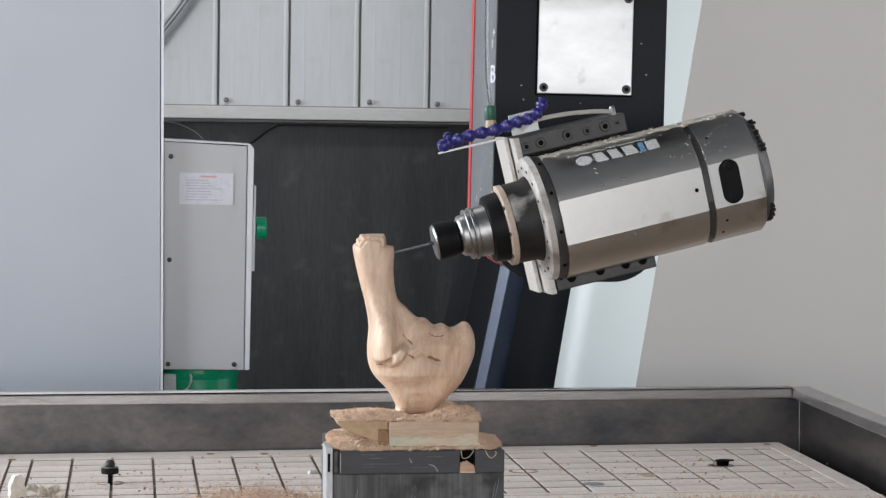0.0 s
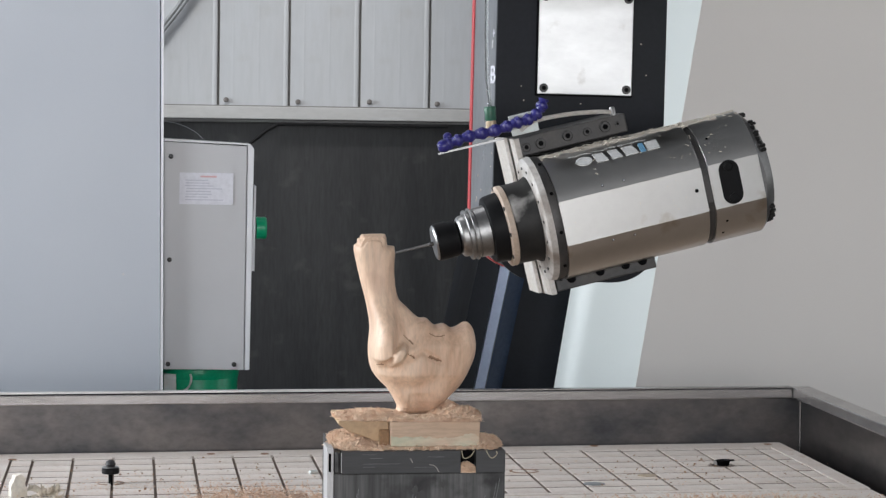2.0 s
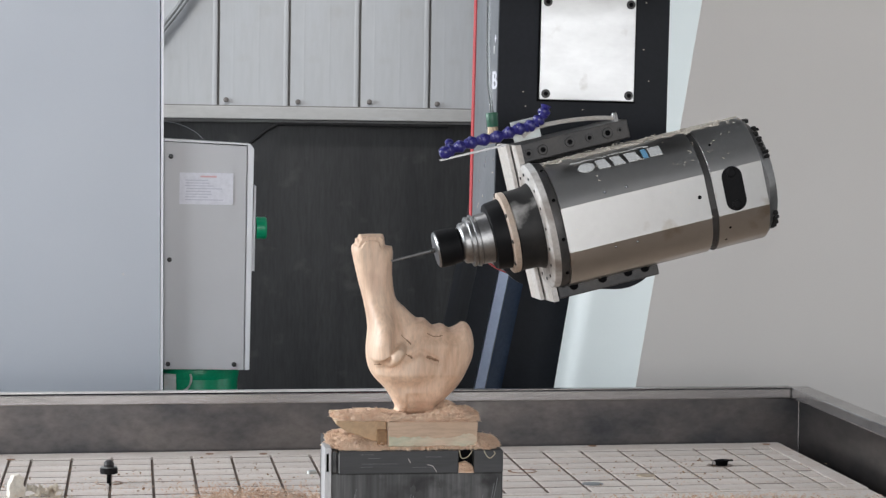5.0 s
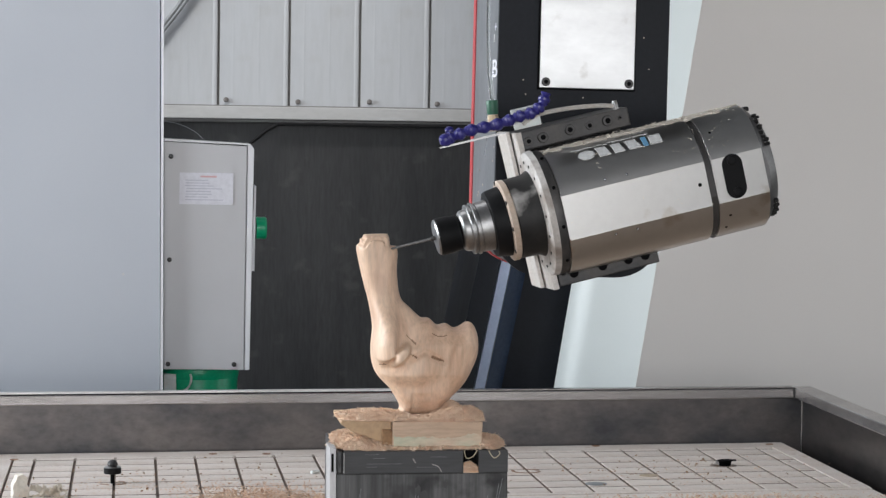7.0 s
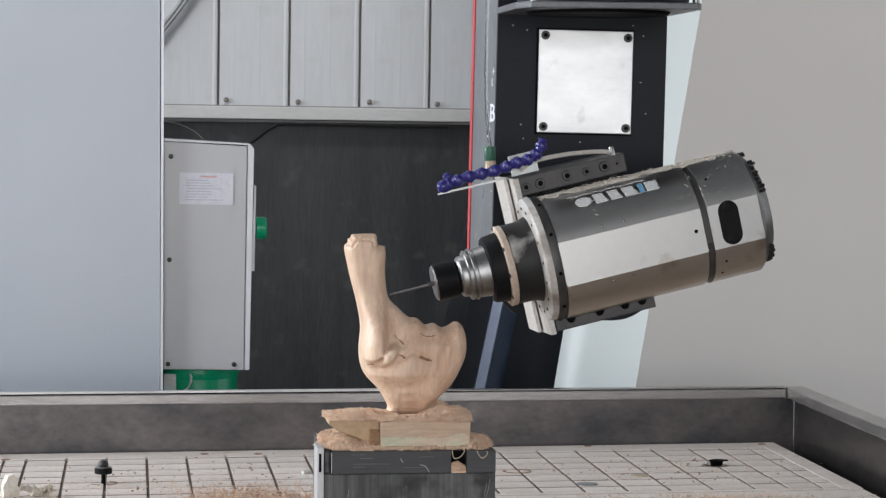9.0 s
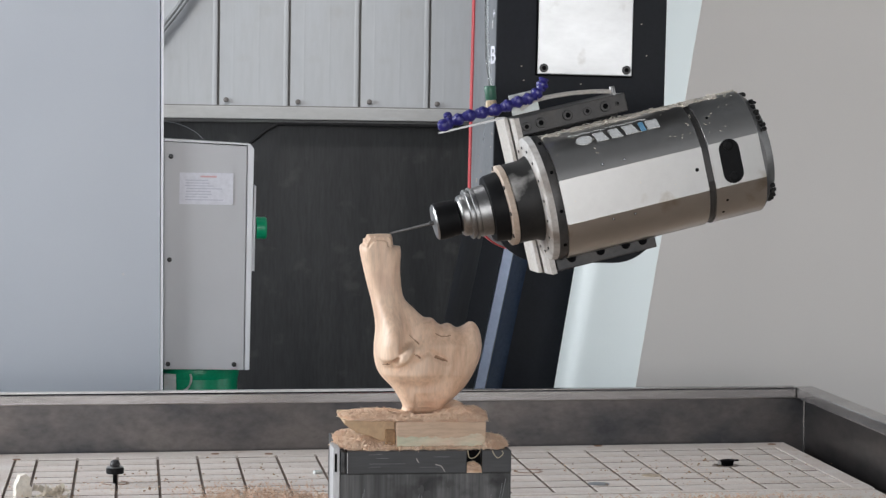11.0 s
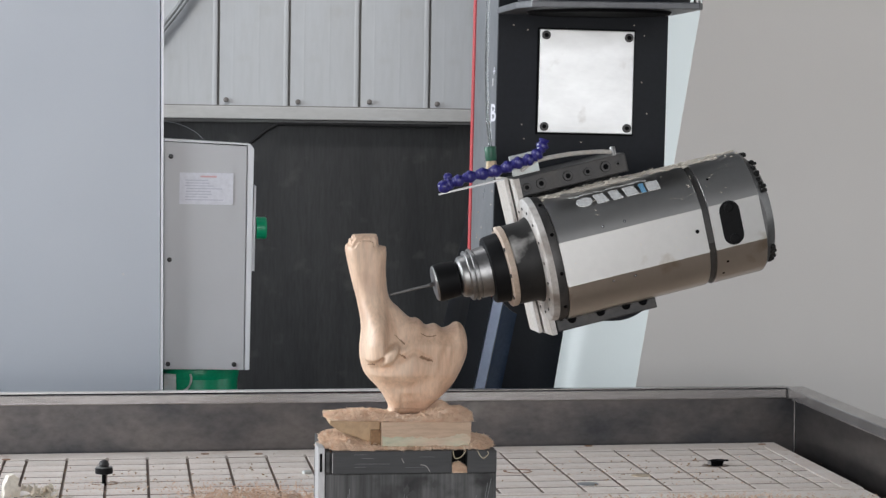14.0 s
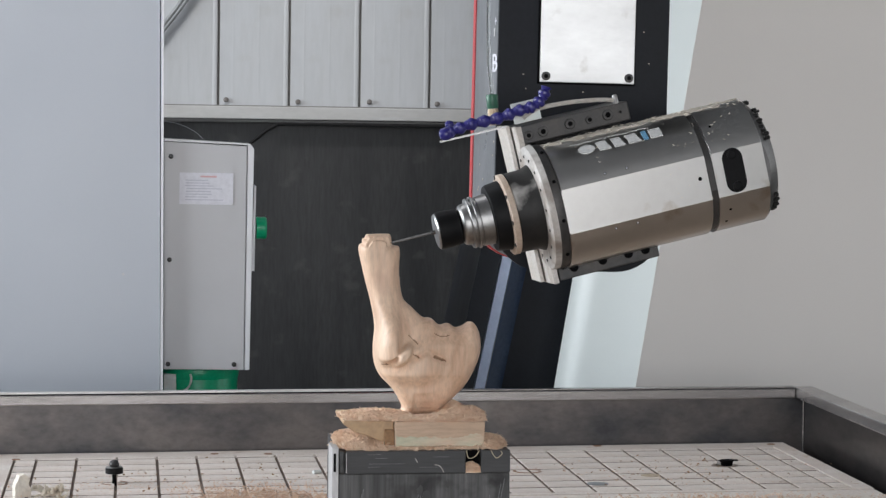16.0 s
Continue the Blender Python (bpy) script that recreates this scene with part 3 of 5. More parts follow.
def clamp_hole(at):
    h = thing("clamp_socket", Matrix.Translation(at) @ Matrix.Diagonal((0.80, 0.72, 0.50, 1)), "black open clamp socket tilted up out of the spoilboard", "socket")
    m = Matrix.Rotation(radians(-6), 4, "Y")
    part("ring", lathe([(0.0005, 0.040), (0.002, 0.039), (0.002, 0.030), (0.0005, 0.029)], "Z", 30), "groove", h)
    part("cup", lathe([(0.000, 0.016), (0.024, 0.022), (0.026, 0.024), (0.027, 0.019), (0.012, 0.016)], "Z", 22, at=(0.006, 0, 0)), "shade_black", h, m=m, smooth=True)
    part("lug", box(0.018, 0.040, -0.006, 0.006, 0.018, 0.025, 0.001), "shade_black", h, m=m)
    part("tab", box(-0.022, -0.014, -0.008, 0.008, 0.004, 0.024, 0.001), "steel", h)
    return h


def chip_heap(name, at, label, spread, count, dome=None, seed=1, size=(0.004, 0.0012), on=None, mat="chips", tight=True):
    """Loose wood chips: many small curled flakes in one piece of stuff."""
    rnd = random.Random(seed)
    vs, fs = [], []
    for _ in range(count):
        while True:
            a, b = (rnd.uniform(-1, 1), rnd.uniform(-1, 1)) if tight else (rnd.gauss(0, 0.48), rnd.gauss(0, 0.48))
            if a * a + b * b < (1 if tight else 2.2):
                break
        x, y = a * spread[0], b * spread[1]
        z = (dome * (1 - (a * a + b * b)) * (1 + 0.8 * noise.noise((x * 38, y * 38, seed))) if dome else 0) + abs(rnd.gauss(0, 0.0011))
        if on:
            z += on(x, y)
        ln, wd = size[0] * rnd.uniform(0.4, 1.5), size[1] * rnd.uniform(0.5, 1.4)
        q = Euler((rnd.uniform(-0.6, 0.6), rnd.uniform(-0.7, 0.7), rnd.uniform(0, 6.28))).to_matrix()
        k = len(vs)
        curl = rnd.uniform(0.1, 0.6) * ln
        for p in ((-ln, -wd, 0), (-ln, wd, 0), (0, wd, curl), (0, -wd, curl), (ln, wd, 0.2 * curl), (ln, -wd, 0.2 * curl), (0, 0, curl - wd)):
            v = q @ Vector(p) + Vector((x, y, z + 0.0012))
            vs.append(v)
        fs += [(k, k + 1, k + 2, k + 3), (k + 3, k + 2, k + 4, k + 5), (k + 1, k, k + 6), (k + 4, k + 2, k + 6), (k, k + 3, k + 6), (k + 5, k + 6, k + 3)]
    if dome:
        k = len(vs)
        nu, nr = 28, 7
        for i in range(nr + 1):
            r = 1 - i / nr
            for j in range(nu):
                a = 2 * math.pi * j / nu
                wob = 1 + 0.28 * noise.noise((3 * math.cos(a), 3 * math.sin(a), seed))
                x, y = r * wob * math.cos(a) * spread[0], r * wob * math.sin(a) * spread[1]
                z = dome * (1 - r * r) * (1 + 0.8 * noise.noise((x * 38, y * 38, seed)))
                vs.append(Vector((x, y, z + (on(x, y) if on else 0))))
        for i in range(nr):
            for j in range(nu):
                fs.append((k + i * nu + j, k + i * nu + (j + 1) % nu, k + (i + 1) * nu + (j + 1) % nu, k + (i + 1) * nu + j))
    me = bpy.data.meshes.new(name)
    me.from_pydata(vs, [], fs)
    me.materials.append(M[mat])
    ob = new(name, me)
    ob.matrix_basis = Matrix.Translation(at)
    return tagged(ob, label, "wood chips", kind="stuff")


def offcut(at):
    """A split wedge of pale wood with a few thin curled shavings beside it."""
    t = thing("wood_offcut", at, "pale curled wood offcut lying on the spoilboard", "offcut")
    bm = prism([(-0.020, 0.0), (0.016, 0.0), (0.019, 0.014), (0.012, 0.024), (0.014, 0.038), (0.002, 0.050), (-0.008, 0.046), (-0.017, 0.030)], -0.012, 0.012)
    bmesh.ops.triangulate(bm, faces=bm.faces)
    bmesh.ops.subdivide_edges(bm, edges=bm.edges, cuts=2, use_grid_fill=True)
    for v in bm.verts:
        v.co += Vector((noise.noise(v.co * 70), noise.noise(v.co * 70 + Vector((5, 0, 0))), noise.noise(v.co * 70 + Vector((0, 7, 0))) * 0.6)) * 0.0035
        v.co.z = max(v.co.z, 0.0)
    part("wedge", bm, "pale_wood", t, m=pose(-0.005, 0, 0, 0, 0, 14), smooth=True)
    rnd = random.Random(9)
    for k in range(14):
        x, y = 0.022 + 0.055 * rnd.random(), -0.04 + 0.06 * rnd.random()
        a, tw, n = rnd.uniform(0, 6.28), rnd.uniform(0.006, 0.016), 9
        bm = bmesh.new()
        lo, hi = [], []
        w = rnd.uniform(0.004, 0.010)
        for q in range(n):
            ang = a + 0.55 * q
            p = Vector((x + tw * math.cos(ang), y + tw * math.sin(ang), 0.001 + 0.0022 * q * rnd.uniform(0.7, 1.3)))
            lo.append(bm.verts.new(p))
            hi.append(bm.verts.new(p + Vector((0.2 * w, 0, w))))
        for q in range(n - 1):
            bm.faces.new((lo[q], lo[q + 1], hi[q + 1], hi[q]))
        bmesh.ops.solidify(bm, geom=list(bm.faces), thickness=0.0006)
        part("shaving", bm, "pale_wood", t, smooth=True)
    return t


# ---- fixture and carving ----
FX, FY = 0.479, 4.14


def fixture():
    f = thing("fixture_block", (FX, FY, 0.85), "scuffed blackened steel clamping block on the table board", "clamping block")
    part("block", box(-0.1553, 0.1265, -0.123, 0.12, -0.005, 0.2240, 0.002), "fixture", f)
    # top bar with a square recess near its end
    part("jaw_bar", box(-0.1432, 0.0523, -0.131, -0.06, 0.2245, 0.2616, 0.0014), "fixture_bar", f, "dark machined jaw bar")
    part("jaw_bar", box(0.0773, 0.1258, -0.131, -0.06, 0.2245, 0.2616, 0.0014), "fixture_bar", f, "dark machined jaw bar")
    # black filler paints the deep shade of the recess
    part("recess", box(0.0528, 0.0768, -0.112, -0.06, 0.2245, 0.2605), "shade_black", f, "square recess with its shade painted black")
    part("jaw_corner", box(-0.1548, -0.1446, -0.1275, -0.061, 0.2245, 0.2612, 0.004), "fixture", f)
    part("back_bar", box(-0.1548, 0.1258, -0.0595, 0.118, 0.2245, 0.2616, 0.0012), "fixture_bar", f)
    part("side_plate", box(-0.1665, -0.1558, -0.125, -0.05, -0.005, 0.267, 0.0008), "bare_plate", f, "bare steel side plate")
    part("side_slot", box(-0.1640, -0.1600, -0.1258, -0.1251, 0.228, 0.258), "shade_black", f)
    part("edge_line", box(-0.1444, -0.1433, -0.1322, -0.1312, 0.2265, 0.2596), "bare_plate", f)
    random.seed(11)
    for k in range(16):
        x, z = random.uniform(-0.14, 0.11), random.uniform(0.11, 0.17)
        part("scratch", box(-0.0003, 0.0003, -0.12325, -0.1231, 0, random.uniform(0.02, 0.05)), "cable_grey", f, m=Matrix.Translation((x, 0, z)) @ Matrix.Rotation(random.uniform(0.05, 0.25), 4, "Y"))
    for x, z, r in ((-0.022, 0.196, 0.007), (-0.012, 0.185, 0.010), (-0.030, 0.172, 0.008), (0.024, 0.205, 0.005), (0.030, 0.178, 0.006), (-0.008, 0.160, 0.008)):
        out = [(x + r * (0.7 + 0.5 * noise.noise((i * 1.3, x * 90, 0))) * math.cos(0.45 * i), z + 1.5 * r * (0.7 + 0.6 * noise.noise((i * 1.7, z * 90, 3))) * math.sin(0.45 * i)) for i in range(14)]
        part("grease_smear", prism(out, -0.1234, -0.1231), "wall_dark", f, "black grease smear")
    for k in range(7):
        x, z = random.uniform(-0.12, 0.0), random.uniform(0.23, 0.257)
        part("scratch", box(x, x + random.uniform(0.015, 0.05), -0.13125, -0.1311, z, z + 0.0004), "cable_grey", f, m=Matrix.Rotation(random.uniform(-0.01, 0.01), 4, "Y"))
    return f


def base_block():
    b = thing("base_plank", (FX, FY, 1.1117), "rough wooden base plank with glue on a steel fixture", "plank")
    part("plank", prism([(-0.0615, 0.0), (0.086, 0.0), (0.0875, 0.044), (-0.0615, 0.045)], -0.105, 0.08, bevel=0.002), "base_wood", b)
    part("nose", prism([(-0.0625, 0.012), (-0.075, 0.0095), (-0.087, 0.012), (-0.103, 0.019), (-0.128, 0.027), (-0.146, 0.040), (-0.145, 0.0455), (-0.07, 0.0455), (-0.0625, 0.045)], -0.090, 0.07, bevel=0.002), "nose_wood", b, "undercut yellow-brown plank end")
    part("notch", box(-0.0785, -0.062, -0.100, 0.06, 0.0005, 0.031, 0.002), "bark_edge", b, "dark brown end grain notch")
    bm = bmesh.new()
    bmesh.ops.create_grid(bm, x_segments=90, y_segments=8, size=0.5)
    for v in bm.verts:
        x, z = v.co.x * 0.145 + 0.0125, (v.co.y + 0.5)
        top = 0.019 + 0.012 * noise.noise((x * 22, 2, 0)) + 0.004 * noise.noise((x * 60, 7, 0)) + 0.003 * noise.noise((x * 150, 5, 0))
        v.co = (x, -0.1054 - 0.0016 * (1 - z) - 0.0008 * noise.noise((x * 90, z * 4, 1)), z * top)
    bmesh.ops.solidify(bm, geom=list(bm.faces), thickness=0.001)
    part("glue_smear", bm, "glue", b, "pale green dried glue", smooth=True)
    runs = (((0.0535, 0.001), (0.0545, -0.006), (0.0575, -0.0125), (0.0665, -0.0105), (0.0735, -0.002), (0.0745, 0.001)),
            ((0.094, 0.000), (0.098, -0.008), (0.104, -0.0125), (0.112, -0.006), (0.110, -0.001)),
            ((0.0005, -0.0225), (0.009, -0.0245), (0.0135, -0.030), (0.0158, -0.0345)), ((-0.031, -0.012), (-0.027, -0.019)))
    for k, line in enumerate(runs):
        part("glue_run", tube(smooth_line([(x, -0.1318, z) for x, z in line]), 0.0007 if k < 2 else 0.0005, 7), "glue" if k < 2 else "dusty", b, smooth=True)
    return b


def carving():
    """Carved figure: a soft body grown between its outline and a spine."""
    outline = [(-0.0925, 0.3015), (-0.088, 0.303), (-0.056, 0.3035), (-0.0515, 0.3015), (-0.0495, 0.297), (-0.0485, 0.287), (-0.047, 0.2845), (-0.038, 0.283), (-0.0358, 0.280), (-0.0350, 0.268), (-0.0355, 0.236), (-0.030, 0.198),
               (-0.014, 0.180), (0.004, 0.164), (0.018, 0.162), (0.032, 0.151), (0.047, 0.153), (0.060, 0.146), (0.072, 0.149), (0.084, 0.156), (0.0945, 0.149),
               (0.101, 0.130), (0.101, 0.104), (0.094, 0.082), (0.078, 0.052), (0.056, 0.028), (0.040, 0.012), (0.036, 0.0),
               (-0.028, 0.0), (-0.031, 0.016), (-0.046, 0.042), (-0.068, 0.066), (-0.0775, 0.088), (-0.079, 0.115),
               (-0.077, 0.150), (-0.084, 0.190), (-0.094, 0.228), (-0.103, 0.268), (-0.1042, 0.278), (-0.1035, 0.285), (-0.0995, 0.2875), (-0.098, 0.295), (-0.0945, 0.2965)]
    edge = np.array([(q.x, q.y) for q in smooth_line([(x, z, 0) for x, z in outline], 8, closed=True)])

    def depth(z):
        return np.interp(z, [0, 0.02, 0.07, 0.12, 0.17, 0.22, 0.28, 0.305], [0.030, 0.036, 0.056, 0.056, 0.042, 0.034, 0.034, 0.030])

    def soft(a, b, v):
        t = min(max((v - a) / (b - a), 0), 1)
        return t * t * (3 - 2 * t)

    def relief(x, z):
        # a straight stem that ends in a rounded toe over the hollowed bowl
        cx = np.interp(z, [0.09, 0.13, 0.2, 0.3], [-0.0635, -0.063, -0.066, -0.075])
        wide = np.interp(z, [0.085, 0.11, 0.3], [0.021, 0.0215, 0.032])
        toe = 0.0905 + 26 * (x - cx) ** 2
        stem = (1 - soft(wide * 0.72, wide * 1.35, abs(x - cx))) * soft(toe - 0.001, toe + 0.007, z) * (1 - soft(0.13, 0.20, z))
        knob = math.exp(-(((x + 0.033 - 0.5 * (z - 0.104)) / 0.0112) ** 2 + ((z - 0.104) / 0.0175) ** 2) ** 3)
        hollow = math.exp(-(((x + 0.012) / 0.045) ** 2 + ((z - 0.050 - 6 * (x + 0.008) ** 2) / 0.014) ** 2))
        under = math.exp(-(((x + 0.050) / 0.026) ** 2 + ((z - 0.082) / 0.008) ** 2))
        palm = math.exp(-(((x + 0.009 - 0.4 * (z - 0.074)) / 0.027) ** 2 + ((z - 0.074 - 4 * (x + 0.009) ** 2) / 0.0215) ** 2) ** 2)
        bend = np.interp(z, [0.10, 0.165, 0.22, 0.27], [-0.046, -0.053, -0.055, -0.046])
        fold = min(max(x - bend, 0), 0.03) * soft(0.105, 0.13, z) * (1 - soft(0.235, 0.27, z)) * (1 - soft(-0.01, 0.03, x))
        web = math.exp(-(((x + 0.018) / 0.012) ** 2 + ((z - 0.128) / 0.03) ** 2))
        crease = math.exp(-(((z - 0.110 + 0.55 * abs(x - 0.006)) / 0.0055) ** 2)) * soft(-0.03, -0.015, x) * (1 - soft(0.03, 0.05, x))
        ridge = math.exp(-(((z - 0.138 + 0.12 * x) / 0.010) ** 2)) * soft(0.0, 0.03, x) * (1 - soft(0.07, 0.09, x))
        lip = math.exp(-(((z - 0.124 + 0.1 * x) / 0.009) ** 2)) * soft(0.0, 0.03, x)
        flute = sum(math.exp(-(((x - c - 0.25 * (z - 0.1)) / 0.005) ** 2)) * k for c, k in ((0.040, 0.6), (0.055, 1.0), (0.072, 0.7), (0.084, 0.5)))
        flute *= soft(0.05, 0.075, z) * (1 - soft(0.115, 0.135, z))
        facet = soft(-0.016, -0.011, x) * (1 - soft(0.0, 0.03, x)) * (1 - soft(0.030, 0.042, z))
        collar = 1 - soft(0.0115, 0.0135, z)
        foot = math.exp(-((z - 0.016) / 0.006) ** 2)
        return (0.022 * stem + 0.029 * knob - 0.008 * hollow - 0.010 * under + 0.003 * palm - 0.36 * fold - 0.004 * web - 0.005 * crease - 0.004 * ridge
                + 0.002 * lip - 0.0022 * flute - 0.005 * facet - 0.003 * foot - 0.004 * collar)

    def dark_marked(x, z):
        """Dark knots and shakes in the wood, and the painted shadow of a fold."""
        r = 0.5 + 0.5 * noise.noise((x * 160, z * 160, 4))
        a = math.hypot((x - 0.026) / 0.014, (z - 0.097 + 0.35 * (x - 0.026)) / 0.0032)
        b = math.hypot((x + 0.016 + 1.05 * (z - 0.1275)) / 0.0013, (z - 0.1275) / 0.009)
        c = math.hypot((x + 0.064) / 0.009, (z - 0.0875) / 0.0020)
        d = math.hypot((x + 0.014) / 0.009, (z - 0.1025 + 0.5 * (x + 0.014)) / 0.0026)
        # thin dark arc painted for the shadow above a fold
        e = math.hypot((x - 0.0335) / 0.017, (z - 0.1335 - 22 * (x - 0.0335) ** 2) / 0.0012)
        return min(a + 0.7 * r, b + 0.3 * r, c + 0.9 * r, d + 1.1 * r, e + 0.7 * r) < 1.18

    # a fine lattice clipped to the outline; its depth grows with the distance from the edge
    step = 0.0016
    xs, zs = np.arange(-0.112, 0.110, step), np.arange(-0.004, 0.310, step)
    gx, gz = np.meshgrid(xs, zs, indexing="ij")
    a, b = edge, np.roll(edge, -1, axis=0)
    ab = b - a
    near, inside = np.full(gx.shape, 9.0), np.zeros(gx.shape, bool)
    px, pz = gx.copy(), gz.copy()
    for (ax, az), (bx, bz), (dx, dz) in zip(a, b, ab):
        t = np.clip(((gx - ax) * dx + (gz - az) * dz) / (dx * dx + dz * dz), 0, 1)
        qx, qz = ax + t * dx, az + t * dz
        d = np.hypot(gx - qx, gz - qz)
        m = d < near
        near[m], px[m], pz[m] = d[m], qx[m], qz[m]
        cross = (az > gz) != (bz > gz)
        inside ^= cross & (gx < ax + (gz - az) / (dz if dz else 1e-9) * dx)
    dist = np.where(inside, near, 0.0)
    soft_d = dist.copy()
    for _ in range(10):
        pad = np.pad(soft_d, 1, mode="edge")
        soft_d = (pad[:-2, 1:-1] + pad[2:, 1:-1] + pad[1:-1, :-2] + pad[1:-1, 2:] + 2 * soft_d) / 6
    blend = np.clip(dist / 0.012, 0, 1)
    dist = dist * (1 - blend) + soft_d * blend
    bm = bmesh.new()
    made = {}

    def vert(i, j, side):
        rim = not inside[i, j]
        key = (i, j, 0 if rim else side)
        if key not in made:
            x, z = (px[i, j], pz[i, j]) if rim else (gx[i, j], gz[i, j])
            wide = np.interp(z, [0, 0.03, 0.08, 0.14, 0.18, 0.31], [0.030, 0.036, 0.055, 0.050, 0.036, 0.033])
            u = 0 if rim else min(1, dist[i, j] / wide)
            full = (1 - (1 - u) ** 4.6) ** 0.5
            cut = soft(0.280, 0.285, z)
            full = full * (1 - cut) + cut * math.floor(full * 5 + 0.4) / 5 * (0 if rim else 1)
            y = full * (depth(z) + relief(x, z) * (1.0 if side < 0 else 0.4) + 0.0016 * noise.noise((x * 45, z * 32, side)))
            made[key] = bm.verts.new((x, side * y, z))
        return made[key]
    for i in range(len(xs) - 1):
        for j in range(len(zs) - 1):
            if inside[i:i + 2, j:j + 2].any():
                for side in (-1, 1):
                    q = [vert(i, j, side), vert(i + 1, j, side), vert(i + 1, j + 1, side), vert(i, j + 1, side)]
                    if len(set(q)) == 4 and any(inside[c] for c in ((i, j), (i + 1, j), (i + 1, j + 1), (i, j + 1))):
                        f = bm.faces.new(q)
                        if side < 0 and dark_marked(gx[i, j], gz[i, j]):
                            f.material_index = 1
    bmesh.ops.remove_doubles(bm, verts=bm.verts, dist=0.00025)
    ob = part("carving", bm, "carving", m=Matrix.Translation((FX - 0.0095, FY, 1.1572)), smooth=True)
    ob.data.materials.append(M["knot"])
    sm = ob.modifiers.new("soften", "SMOOTH")
    sm.factor, sm.iterations = 0.5, 1
    return tagged(ob, "half-finished pale wood carving on a rough plank", "wood carving")


# ---- spindle head ----
PX = 0.000941
HEAD = Vector((0.5018, 4.14, 1.4454))


def spindle_head():
    h = thing("spindle_head", HEAD, "swivelling machining head with metal spindle, cutter and blue coolant hose", "spindle head")
    o = Matrix.Translation(-HEAD)
    lean = o @ Matrix.Translation((0.786, 4.34, 1.66)) @ Matrix.Rotation(radians(1.0), 4, "Y") @ Matrix.Translation((-0.786, -4.34, -1.66))
    # swivel arm with rounded lower corners
    x0, x1, zb, zt, r = 0.633, 0.9358, 1.367, 1.93, 0.085
    arc = [(x0 + r - r * math.cos(a), zb + r - r * math.sin(a)) for a in [radians(9 * k) for k in range(11)]]
    arc2 = [(x1 - r + r * math.sin(a), zb + r - r * math.cos(a)) for a in [radians(9 * k) for k in range(11)]]
    outline = [(x0, zt)] + arc + arc2 + [(x1, zt)]
    arm = part("swivel_arm", prism(outline, 4.34, 4.352), "black_gloss", h, "black gloss front of the swivel arm", m=lean, smooth=True)
    r2, z2 = 0.100, zb + 0.005
    arc = [(x0 + r2 - r2 * math.cos(a), z2 + r2 - r2 * math.sin(a)) for a in [radians(9 * k) for k in range(11)]]
    arc2 = [(x1 - r2 + r2 * math.sin(a), z2 + r2 - r2 * math.cos(a)) for a in [radians(9 * k) for k in range(11)]]
    side = [(x0, 2.5)] + arc + arc2 + [(x1, 2.5)]
    part("arm_side", prism(side, 4.3525, 4.63), "yoke_side", h, "grey side of the swivel arm", m=lean, smooth=True)
    red = [(x0 - 0.002, 2.5)] + [(a - 0.002, b - 0.002) for a, b in arc] + [(a + 0.002, b - 0.002) for a, b in arc2] + [(x1 + 0.002, 2.5)]
    part("red_trim", prism(red, 4.6305, 4.66), "red", h, "red edge trim", m=lean, smooth=True)
    # axis block above, which overhangs the spindle
    part("axis_flange", prism([(0.634, 4.339), (0.634, 4.13), (0.652, 4.07), (0.935, 4.07), (0.944, 4.09), (0.944, 4.339)], 1.9065, 1.918, "Z", bevel=0.002), "axis_paint", h, "dark grey swivel axis flange", m=o)
    part("axis_drum", lathe([(1.9185, 0.146), (1.93, 0.148), (2.5, 0.148)], "Z", 56, at=(0.800, 4.215, 0)), "black_gloss", h, "black swivel axis drum", m=o, smooth=True)
    part("axis_ring", lathe([(1.9015, 0.120), (1.9062, 0.124)], "Z", 48, at=(0.789, 4.20, 0)), "shade_black", h, m=o, smooth=True)
    for x in (0.6625, 0.937):
        part("flange_bolt", lathe([(1.9185, 0.006), (1.945, 0.006), (1.948, 0.004)], "Z", 12, at=(x, 4.10, 0)), "steel", h, m=o, smooth=True)
    part("slide", box(0.72, 0.98, 4.67, 5.0, 1.7, 3.2, 0.01), "black_gloss", h, m=o)
    # cover plate, a black sheet painting its thin shadow line, and its screws
    part("plate_shadow", box(0.7023, 0.8757, 4.333, 4.3395, 1.6958, 1.8822, 0.001), "shade_black", h, m=lean)
    cp = part("cover_plate", box(0.705, 0.873, 4.325, 4.3328, 1.6985, 1.8795, 0.0015), "alu", h, "bright milled aluminium cover plate", m=lean)
    for x, z in ((0.7155, 1.869), (0.863, 1.868), (0.7155, 1.709), (0.863, 1.709)):
        hex_screw("screw", cp, (x, 4.325, z), 0.0078)
    # printed signs on the arm's side
    for txt, z, size in (("B", 1.716, 0.044), ("+", 1.795, 0.026)):
        cu = bpy.data.curves.new("sign", "FONT")
        cu.body, cu.size, cu.extrude = txt, size, 0.0004
        cu.align_x, cu.offset = "CENTER", 0.0006
        tmp = bpy.data.objects.new("sign", cu)
        me = bpy.data.meshes.new_from_object(tmp)
        bpy.data.objects.remove(tmp)
        me.materials.append(M["paper"])
        s = new("sign", me)
        s.parent = h
        s.matrix_basis = lean @ Matrix.Translation((x0 - 0.0008, 4.376, z)) @ Matrix.Rotation(radians(-90), 4, "Z") @ Matrix.Rotation(radians(90), 4, "X") @ Matrix.Scale(2.6 if txt == "B" else 1.6, 4, (1, 0, 0))
    part("sign", box(x0 - 0.001, x0, 4.385, 4.395, 1.778, 1.792), "print", h, m=lean)

    rnd = random.Random(77)
